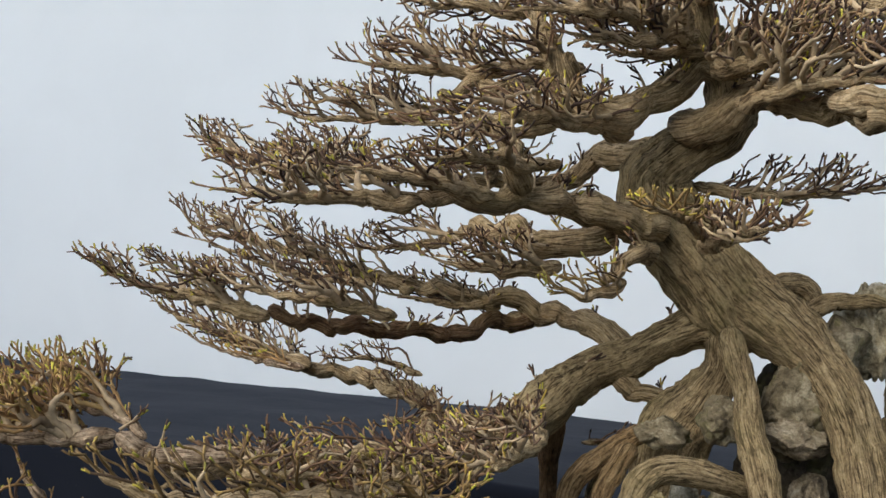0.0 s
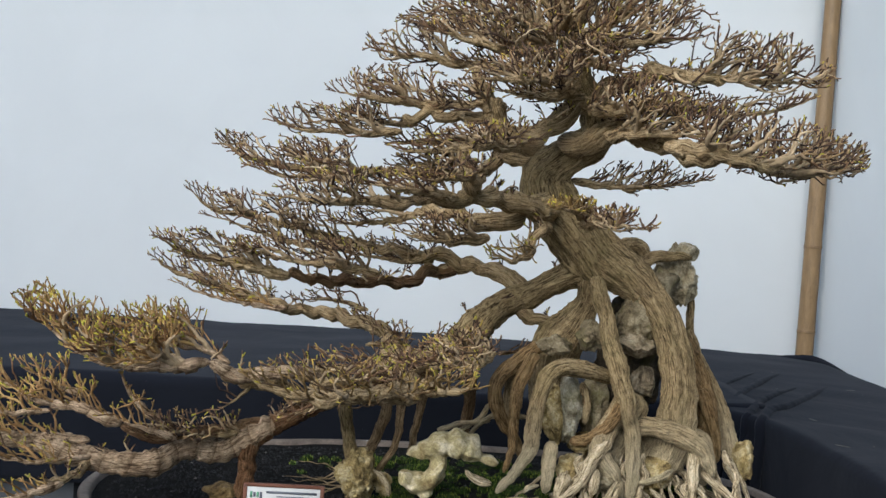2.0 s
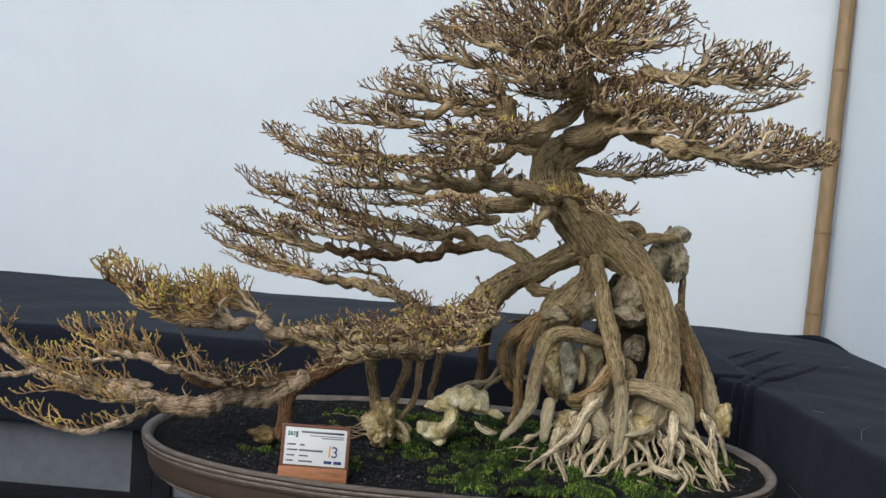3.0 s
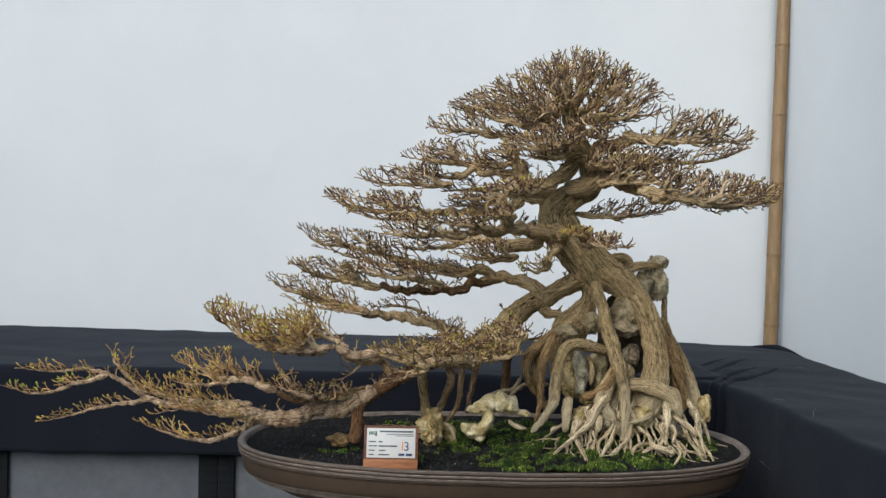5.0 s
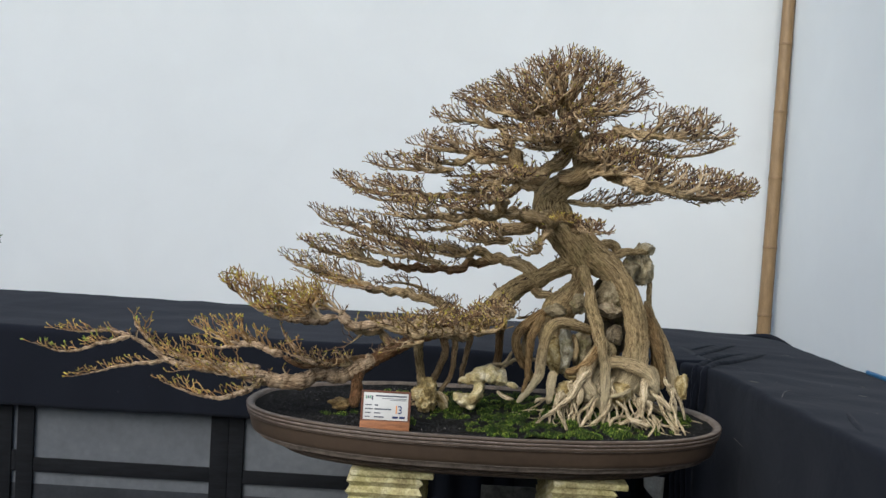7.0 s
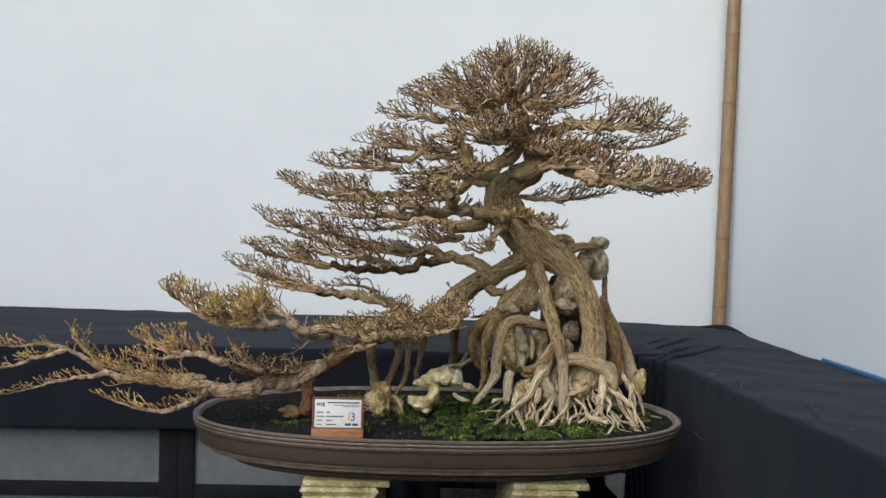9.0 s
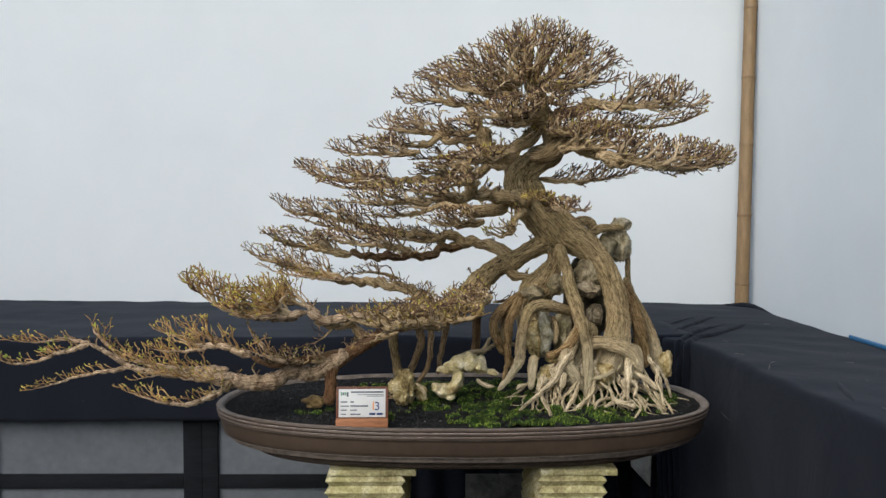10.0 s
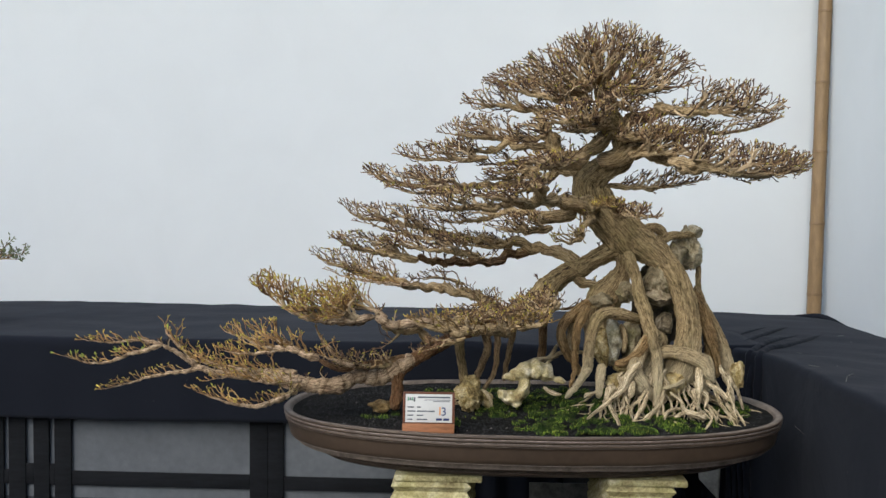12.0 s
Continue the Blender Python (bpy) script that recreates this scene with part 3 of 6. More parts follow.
# pale panels added in front for the bright gaps between the black cloths under the bench
def rag(corners, label):
    (x0, z0), (x1, z1), (x2, z2), (x3, z3) = corners

    def at(u, v):
        x = (x0 + (x1 - x0) * u) * (1 - v) + (x3 + (x2 - x3) * u) * v
        z = (z0 + (z1 - z0) * u) * (1 - v) + (z3 + (z2 - z3) * u) * v
        return (x, 0.688 + 0.006 * math.sin(u * 5 + v * 2) + 0.004 * noise.noise((x * 20, z * 20, 2)), z)
    ob = place_part("rag", grid_mesh("rag", PALE_GAP, 10, 14, at), None)
    solid = ob.modifiers.new("thickness", "SOLIDIFY")
    solid.thickness = 0.002
    return tagged(ob, label, "rag")


rag([(0.665, 0.44), (0.745, 0.44), (0.742, 0.315), (0.668, 0.395)], "added pale panel for a gap in the cloth under the bench")
rag([(0.885, 0.36), (0.918, 0.36), (0.916, 0.05), (0.888, 0.05)], "added narrow pale strip for a slit between black drapes")


# ---- pedestals ----
def pedestal(cx, cy, wx, wy, top):
    """A square stone pillar with sharp level ridges and a thin cap slab."""
    ob = thing("pedestal", (cx, cy, 0), "square pale yellow stone pedestal with sharp horizontal ridges", "pedestal", "pedestals under the pot")
    bm = bmesh.new()
    rows, z, k = [], 0.0, 0
    while z < top - 0.022:
        rows.append((z, 0.0 if k % 2 else 0.012))
        z += 0.0165
        k += 1
    rows.append((top - 0.018, 0.0))
    rings = []
    n = 8
    for z, off in rows:
        ring = []
        for s in range(4):
            for i in range(n):
                t = -1 + 2 * i / n
                x, y = ((t, -1), (1, t), (-t, 1), (-1, -t))[s]
                px, py = x * (wx / 2 + off), y * (wy / 2 + off)
                w = 0.003 * noise.noise((px * 40, py * 40, z * 60 + cx)) + 0.004 * noise.noise((px * 12, py * 12, z * 14 + cx))
                ring.append(bm.verts.new((cx + px + x * w, cy + py + y * w, z + 0.5 * w)))
        rings.append(ring)
    for a, b in zip(rings, rings[1:]):
        for i in range(4 * n):
            bm.faces.new((a[i], a[(i + 1) % (4 * n)], b[(i + 1) % (4 * n)], b[i]))
    bm.faces.new(rings[-1])
    part("shaft", bm, PILLAR_STONE, ob, smooth=False)
    cap = bmesh.new()
    box(cap, (cx - wx / 2 - 0.004, cy - wy / 2 - 0.006, top - 0.018), (cx + wx / 2 + 0.045, cy + wy / 2, top), 0.005)
    part("cap_slab", cap, PILLAR_STONE, ob, "thin chipped pale slab")
    return ob


POT_C = (0.0, 0.04)
pedestal(-0.28, 0.0, 0.198, 0.52, 0.657)
pedestal(0.301, 0.0, 0.168, 0.52, 0.657)


# ---- pot ----
def oval(a, b, k, n=2.35):
    c, s = math.cos(k), math.sin(k)
    return (POT_C[0] + a * math.copysign(abs(c) ** (2 / n), c), POT_C[1] + b * math.copysign(abs(s) ** (2 / n), s))


def lathe(rows, mat, name, parent, label="", steps=160):
    """An oval vessel part: rows of inset and height run round the pot's oval."""
    def at(u, v):
        i = min(int(round(v * (len(rows) - 1))), len(rows) - 1)
        d, z = rows[i]
        x, y = oval(0.755 - d, 0.43 - d, u * 2 * math.pi)
        return (x, y, z + 0.0012 * noise.noise((x * 9, y * 9, z * 7)))
    me = grid_mesh(name, mat, steps, len(rows) - 1, at)
    bm = bmesh.new()
    bm.from_mesh(me)
    bmesh.ops.remove_doubles(bm, verts=bm.verts, dist=1e-5)
    bm.to_mesh(me)
    bm.free()
    return place_part(name, me, parent, label)


pot = thing("bonsai_pot", (*POT_C, 0.6585), "wide oval brown clay pot with ridged rim on pedestals", "pot")
lathe([(0.008, 0.770), (0.005, 0.7715), (0.004, 0.775), (0.005, 0.778), (0.008, 0.779), (0.008, 0.7805), (0.003, 0.782), (0.001, 0.786), (0.003, 0.789), (0.006, 0.790), (0.005, 0.792), (0.001, 0.7935), (0.0, 0.798), (0.003, 0.8)], CLAY, "lip", pot)
lathe([(0.003, 0.8), (0.006, 0.8012), (0.017, 0.8008), (0.022, 0.798), (0.028, 0.780), (0.034, 0.745), (0.045, 0.70)], CLAY_RIM, "rim_face", pot, "worn greyish clay rim")
lathe([(0.036, 0.716), (0.028, 0.7175), (0.022, 0.722), (0.018, 0.732), (0.015, 0.747), (0.012, 0.760), (0.011, 0.769), (0.008, 0.770)], CLAY, "body", pot)
lathe([(0.118, 0.664), (0.114, 0.666), (0.112, 0.672), (0.114, 0.678), (0.094, 0.680), (0.090, 0.682), (0.089, 0.690), (0.092, 0.694), (0.070, 0.696), (0.066, 0.698), (0.065, 0.706), (0.068, 0.710), (0.036, 0.716)], CLAY_FOOT, "foot_moulding", pot, "worn mouldings round the foot")
lathe([(0.40, 0.6585), (0.2, 0.6585), (0.130, 0.6585), (0.124, 0.660), (0.118, 0.664)], CLAY, "base", pot)
# Thin pale ridges carry the highlight and wear of the pot's edges.
for inset, z in ((0.0025, 0.7895), (0.0055, 0.7795), (0.0065, 0.7712), (0.0265, 0.7185), (0.0648, 0.7075), (0.0888, 0.692), (0.112, 0.6765)):
    lathe([(inset + 0.003, z - 0.0022), (inset - 0.0005, z - 0.0012), (inset - 0.0012, z), (inset - 0.0005, z + 0.0012), (inset + 0.003, z + 0.0022)], CLAY_HIGHLIGHT, "ridge", pot, "pale ridge line, wear and highlight both in the colour")


def soil_z(x, y):
    q = ((x - POT_C[0]) / 0.71) ** 2 + ((y - POT_C[1]) / 0.385) ** 2
    mound = 0.066 * math.exp(-((x - 0.40) / 0.25) ** 2 - ((y - 0.03) / 0.20) ** 2)
    return 0.790 + mound * max(0.0, 1 - q * 0.8) + 0.006 * noise.noise((x * 9, y * 9, 3)) + 0.003 * noise.noise((x * 40, y * 40, 1))


def soil_at(u, v):
    x, y = oval(0.728 * v, 0.403 * v, u * 2 * math.pi)
    return (x, y, soil_z(x, y))


soil = place_part("soil", grid_mesh("soil", SOIL, 120, 60, soil_at), None)
tagged(soil, "black lava-sand soil filling the pot", "soil")


def in_pot(x, y, m=1.0):
    return (abs(x - POT_C[0]) / (0.70 * m)) ** 2.35 + (abs(y - POT_C[1]) / (0.38 * m)) ** 2.35 < 1


def mossy(x, y):
    f = noise.noise((x * 6, y * 6, 5)) + 0.5 * noise.noise((x * 17, y * 17, 2))
    edge = min(1, max(-1, (x + 0.09) / 0.2)) * 0.35 + 0.02 - (0.6 if x > 0.66 else 0) - max(0, abs(y - POT_C[1]) - 0.33) * 3
    return f + edge


def cushions():
    """Round moss cushions of all sizes, close together in the wet patches and loose at their borders."""
    own, out = random.Random(5), []
    while len(out) < 620:
        x, y, r = own.uniform(-0.38, 0.70), own.uniform(-0.34, 0.34), 0.005 + 0.022 * own.random() ** 2
        if in_pot(x, y, 0.96) and mossy(x, y) > own.uniform(-0.22, 0.30) + 5 * r:
            out.append((x, y, r, own.uniform(0.25, 0.7)))
    for k in range(14):
        a = own.uniform(3.0, 6.6)
        out.append((-0.445 + 0.05 * math.cos(a), -0.10 + 0.045 * math.sin(a), own.uniform(0.006, 0.016), 0.5))
    return np.array(out)


def lift(x, y):
    """The height of the moss over the soil; none where no cushion lies."""
    d = 1 - ((CUSHIONS[:, 0] - x) ** 2 + (CUSHIONS[:, 1] - y) ** 2) / CUSHIONS[:, 2] ** 2
    return float(np.max(np.sqrt(np.maximum(d, 0)) * CUSHIONS[:, 2] * CUSHIONS[:, 3])) * (1 + 0.5 * noise.noise((x * 90, y * 90, 4)))


CUSHIONS = cushions()
rng = random.Random(11)
verts, faces = [], []
for _ in range(11000):
    x, y = rng.uniform(-0.71, 0.71), rng.uniform(-0.35, 0.42)
    if not in_pot(x, y) or (mossy(x, y) > 0.25 and rng.random() < 0.35):
        continue
    s = rng.uniform(0.0015, 0.0048)
    c, z, b = rng.random() * 6.3, soil_z(x, y), len(verts)
    for k in range(4):
        verts.append((x + s * math.cos(c + k * 1.57), y + s * math.sin(c + k * 1.57), z + s * rng.uniform(-0.2, 0.4)))
    verts.append((x, y, z + s * rng.uniform(0.7, 1.2)))
    faces += [(b, b + 1, b + 4), (b + 1, b + 2, b + 4), (b + 2, b + 3, b + 4), (b + 3, b, b + 4)]
me = bpy.data.meshes.new("grit")
me.from_pydata(verts, [], faces)
me.materials.append(GRIT)
tagged(place_part("grit", me, None), "loose black lava grit with a few white grains", "grit", kind="stuff")

# moss: cushions with short blades
lines = []
for _ in range(52000):
    x, y = rng.uniform(-0.51, 0.71), rng.uniform(-0.35, 0.35)
    up = lift(x, y)
    if up <= 0 or not in_pot(x, y, 0.99):
        continue
    z = soil_z(x, y) + up
    h, a = rng.uniform(0.002, 0.0055), rng.random() * 6.3
    d = rng.uniform(0.1, 0.8) * h
    lines.append([(x, y, z - 0.004, 0.0011), (x + d * math.cos(a), y + d * math.sin(a), z + h, 0.0005)])
tagged(place_part("moss", stalks_mesh("moss", lines, MOSS, 3), None), "green cushion moss over the soil round the roots", "moss", kind="stuff")


# the bed under the blades, in small cells
cells, cell_faces, known = [], [], {}


def bed_vertex(i, j):
    if (i, j) not in known:
        x, y = -0.51 + i * 0.005, -0.345 + j * 0.005
        up = lift(x, y)
        known[i, j] = len(cells)
        cells.append((x, y, soil_z(x, y) + (up if up > 0 else -0.004)))
    return known[i, j]


for i in range(244):
    for j in range(140):
        x, y = -0.5075 + i * 0.005, -0.3425 + j * 0.005
        if in_pot(x, y, 0.985) and lift(x, y) > 0:
            cell_faces.append((bed_vertex(i, j), bed_vertex(i + 1, j), bed_vertex(i + 1, j + 1), bed_vertex(i, j + 1)))
me = bpy.data.meshes.new("moss_bed")
me.from_pydata(cells, [], cell_faces)
me.materials.append(MOSS_BED)
me.polygons.foreach_set("use_smooth", [True] * len(me.polygons))
tagged(place_part("moss_bed", me, None), "dark green moss bed on the black soil", "moss", kind="stuff")


# ---- stones among the roots ----
def rock(centre, size, mat, label, turn=0.0, rough=0.35, detail=5, seed=0.0, ridge=0.25):
    ob = place_part("rock", mesh_of("rock", rock_bm(centre, size, turn, rough, detail, seed, ridge), mat), None)
    return tagged(ob, label, "rock")


rock((0.402, 0.06, 1.188), (0.056, 0.05, 0.088), TAN_STONE, "tan stone with olive lichen held between trunk roots", seed=1.0, turn=0.25, rough=0.4, ridge=0.5)
rock((0.39, 0.03, 1.141), (0.048, 0.05, 0.026), GREY_STONE, "grey-white ledge of stone jutting between the roots", seed=2.0, rough=0.45)
rock((0.417, 0.04, 1.056), (0.026, 0.04, 0.029), GREY_STONE, "small pale grey stone in the hollow of the roots", seed=3.0, rough=0.45)
rock((0.252, -0.03, 1.01), (0.026, 0.05, 0.066), WHITE_STONE, "upright white-streaked stone framed by a looping root", seed=4.0, rough=0.3)
rock((0.22, 0, 0.999), (0.032, 0.05, 0.057), YELLOW_STONE, "rough yellowish stone behind a looping root", seed=4.6, rough=0.45)
rock((0.309, 0.02, 1.004), (0.035, 0.05, 0.058), TAN_STONE, "dark tan stone packed behind the roots", seed=4.9, rough=0.4)
rock((0.297, 0.02, 1.152), (0.029, 0.04, 0.035), TAN_STONE, "knobbly tan stone on the root shoulder", seed=5.0, rough=0.5)
rock((0.216, 0.03, 1.129), (0.039, 0.04, 0.022), TAN_STONE, "low tan stone on the root shoulder", seed=6.0, rough=0.5)
rock((0.517, 0.2, 1.282), (0.041, 0.05, 0.068), PALE_STONE, "pitted grey stone standing behind the trunk shoulder", seed=7.0, rough=0.5, ridge=0.7)
rock((0.53, 0.2, 1.337), (0.027, 0.04, 0.024), PALE_STONE, "rounded grey stone top behind the trunk", seed=7.5)
rock((0.465, 0.15, 1.257), (0.037, 0.05, 0.044), TAN_STONE, "weathered tan stone behind the main root", seed=8.0)
# Added core: its dark colour paints the shade inside the root cage.
rock((0.405, 0.16, 1.09), (0.085, 0.04, 0.165), HOLLOW_SHADE, "added stone core with the root hollow's shade in its colour", seed=9.0)
rock((0.636, 0.05, 0.907), (0.023, 0.04, 0.045), YELLOW_STONE, "pale yellow crumbling stone at the outer root", seed=10.0, rough=0.5)
rock((0.263, -0.06, 0.882), (0.036, 0.05, 0.036), YELLOW_STONE, "pale yellow stone between the root tips", seed=11.0, rough=0.45)
rock((0.417, -0.06, 0.880), (0.038, 0.05, 0.040), YELLOW_STONE, "ochre stone under the arched root", seed=12.0, rough=0.45)
rock((0.324, -0.06, 0.895), (0.040, 0.05, 0.036), PALE_STONE, "cream stone clasped by root fingers", seed=13.0, rough=0.35)
rock((0.284, -0.03, 0.939), (0.031, 0.04, 0.022), YELLOW_STONE, "small ochre stone under the looping root", seed=14.0, rough=0.5)
rock((-0.177, -0.03, 0.832), (0.040, 0.045, 0.053), YELLOW_STONE, "pitted yellow stone at the foot of the props", seed=15.0, rough=0.6, ridge=1.0)
rock((-0.128, 0, 0.822), (0.02, 0.03, 0.03), YELLOW_STONE, "thin yellow shard beside the pitted stone", seed=16.0, turn=-0.35, rough=0.5, ridge=0.6)
rock((-0.442, -0.1, 0.816), (0.033, 0.026, 0.017), OCHRE_STONE, "flat brown stone under the low bough", seed=17.0, rough=0.5)
ARCH = [((-0.058, -0.02, 0.895), (0.021, 0.03, 0.009), 1),
        ((-0.036, -0.02, 0.907), (0.022, 0.036, 0.016), 2),
        ((-0.007, -0.02, 0.916), (0.025, 0.04, 0.019), 3),
        ((0.027, -0.02, 0.918), (0.026, 0.042, 0.023), 4),
        ((0.056, -0.02, 0.908), (0.019, 0.04, 0.026), 5),
        ((0.088, -0.02, 0.89), (0.021, 0.024, 0.009), 6),
        ((-0.012, -0.02, 0.879), (0.015, 0.036, 0.029), 7),
        ((-0.024, -0.02, 0.846), (0.02, 0.036, 0.022), 8),
        ((-0.053, -0.02, 0.832), (0.026, 0.036, 0.019), 9),
        ((-0.082, -0.02, 0.846), (0.016, 0.034, 0.013), 10),
        ((-0.037, -0.02, 0.819), (0.015, 0.03, 0.012), 11)]
bm = bmesh.new()
for c, s, seed in ARCH:
    lump = rock_bm(c, [f * 1.16 for f in s], 0.25, 0.28, 4, seed, 0.3)
    me = bpy.data.meshes.new("lump")
    lump.to_mesh(me)
    lump.free()
    bm.from_mesh(me)
arched = part("rock", bm, CREAM_STONE, None)
fuse = arched.modifiers.new("fuse", "REMESH")
fuse.mode, fuse.voxel_size, fuse.use_smooth_shade = "VOXEL", 0.003, True
worn = arched.modifiers.new("worn", "SMOOTH")
worn.factor, worn.iterations = 0.5, 5
tagged(arched, "arched hollow yellow-white stone lying on the moss", "rock")

# ---- the bonsai ----
tree = thing("bonsai_tree", (0.33, 0.05, 0.80), "old leafless grey-brown bonsai with layered twigs, roots clasping stones", "bonsai tree")


def limb(kind, pts, sides=0, lump=0.07, flute=0.03, wrap=0.0, rusty=False):
    big = max(p[3] for p in pts)
    low = np.mean([p[2] for p in pts])
    if rusty:
        mat = RUST_ROOT
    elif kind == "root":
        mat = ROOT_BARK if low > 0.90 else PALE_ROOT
    elif kind == "trunk":
        mat = BARK
    elif kind == "prop_root":
        mat = FIBRE_BARK if big > 0.0205 else RUST_BARK if big > 0.017 else PROP_BARK if big < 0.013 else BARK
    else:
        mat = RED_BARK if wrap > 0.255 else FIBRE_BARK if wrap > 0.22 else RUST_BARK if wrap > 0.04 else (BARK if big > 0.03 else BRANCH_BARK)
    sides = sides or (36 if kind == "root" and big > 0.0115 else 24 if big > 0.018 else 14 if big > 0.008 else 9)
    gnarl = kind == "branch" and big < 0.03 and wrap < 0.1
    step = 0.004 if wrap > 0.1 else max(0.004, min(0.007, big * 0.3))
    ob = place_part(kind, tube_mesh(kind, pts, mat, sides, step, lump, flute, wrap, wob=1.5 if gnarl else 0.4, knuckle=0.3 if gnarl else 0.0 if wrap > 0.1 else 0.10), tree)
    if kind == "branch" and big < 0.045:
        tufts(smooth_line(pts, 0.01), ob, 0.55 if big < 0.03 else 0.3)
    return ob


def tufts(line, parent, density):
    """Short forked twigs along the upper side of a bough, each one by itself."""
    for p in line[4:]:
        if rng.random() > density * 0.5:
            continue
        side = rng.uniform(-1, 1)
        base = (p[0], p[1] + side * p[3] * 0.8, p[2] + p[3] * 0.6 * (1 - 0.5 * abs(side)))
        first, end = arc(base, unit((rng.gauss(0, 0.5), side * 0.8 + rng.gauss(0, 0.3), 0.9)), rng.uniform(0.014, 0.036), 0.0026, 0.0015, 0.3, 4, 0.2)
        stalks, kinds = [first], [0]
        for k in (1, 2, 3, 3):
            two, e2 = arc(first[k][:3], unit([c + rng.uniform(-0.8, 0.8) for c in end]), rng.uniform(0.009, 0.02), 0.0017, 0.0012, 0.3, 3, 0.15)
            stalks.append(two)
            kinds.append(1 if rng.random() < 0.8 else 2)
            if rng.random() < 0.6:
                stalks.append(arc(two[1][:3], unit([c + rng.uniform(-0.8, 0.8) for c in e2]), rng.uniform(0.006, 0.013), 0.0015, 0.0011, 0.3, 3, 0.1)[0])
                kinds.append(1 if rng.random() < 0.75 else 2)
        place_part("twig", branched_mesh("twig", stalks, kinds, (KNOTTY, TWIG, SHOOT)), parent)


def arc(p, d, length, r0, r1, rise, n=4, jit=0.12):
    """A bent stalk from p along d, turning up by rise."""
    out, (x, y, z), (u, v, w) = [], p, d
    for i in range(n):
        out.append((x, y, z, r0 + (r1 - r0) * i / (n - 1)))
        u, v, w = u + rng.gauss(0, jit), v + rng.gauss(0, jit), w + rng.gauss(0, jit) + rise / n
        s = 1 / math.sqrt(u * u + v * v + w * w + 1e-12)
        u, v, w = u * s, v * s, w * s
        s = length / (n - 1)
        x, y, z = x + u * s, y + v * s, z + w * s
    return out, (u, v, w)


def unit(v):
    s = 1 / math.sqrt(v[0] * v[0] + v[1] * v[1] + v[2] * v[2] + 1e-12)
    return (v[0] * s, v[1] * s, v[2] * s)


def branched_mesh(name, lines, kinds, mats):
    """One ramified twig: round tapering runs of points with a width, each with its own bark."""
    verts, faces, slots = [], [], []
    for line, kind in zip(lines, kinds):
        p = np.array(line, float)
        n, big = len(p), p[0, 3]
        sides = 7 if big > 0.0045 else 5 if big > 0.0022 else 4
        tang = np.gradient(p[:, :3], axis=0)
        tang /= np.linalg.norm(tang, axis=1)[:, None] + 1e-9
        ref = np.cross(tang[0], (0.31, 0.87, 0.38))
        base = len(verts)
        for i in range(n):
            ref = ref - tang[i] * ref.dot(tang[i])
            ref /= np.linalg.norm(ref) + 1e-9
            side = np.cross(tang[i], ref)
            for k in range(sides):
                a = 2 * math.pi * k / sides
                verts.append(tuple(p[i, :3] + (ref * math.cos(a) + side * math.sin(a)) * p[i, 3]))
        for i in range(n - 1):
            o = base + i * sides
            for j in range(sides):
                j2 = (j + 1) % sides
                faces.append((o + j, o + j2, o + sides + j2, o + sides + j))
        faces.append(tuple(range(base + (n - 1) * sides, base + n * sides)))
        slots += [kind] * ((n - 1) * sides + 1)
    me = bpy.data.meshes.new(name)
    me.from_pydata(verts, [], faces)
    for m in mats:
        me.materials.append(m)
    me.polygons.foreach_set("material_index", slots)
    me.polygons.foreach_set("use_smooth", [True] * len(faces))
    me.update()
    return me


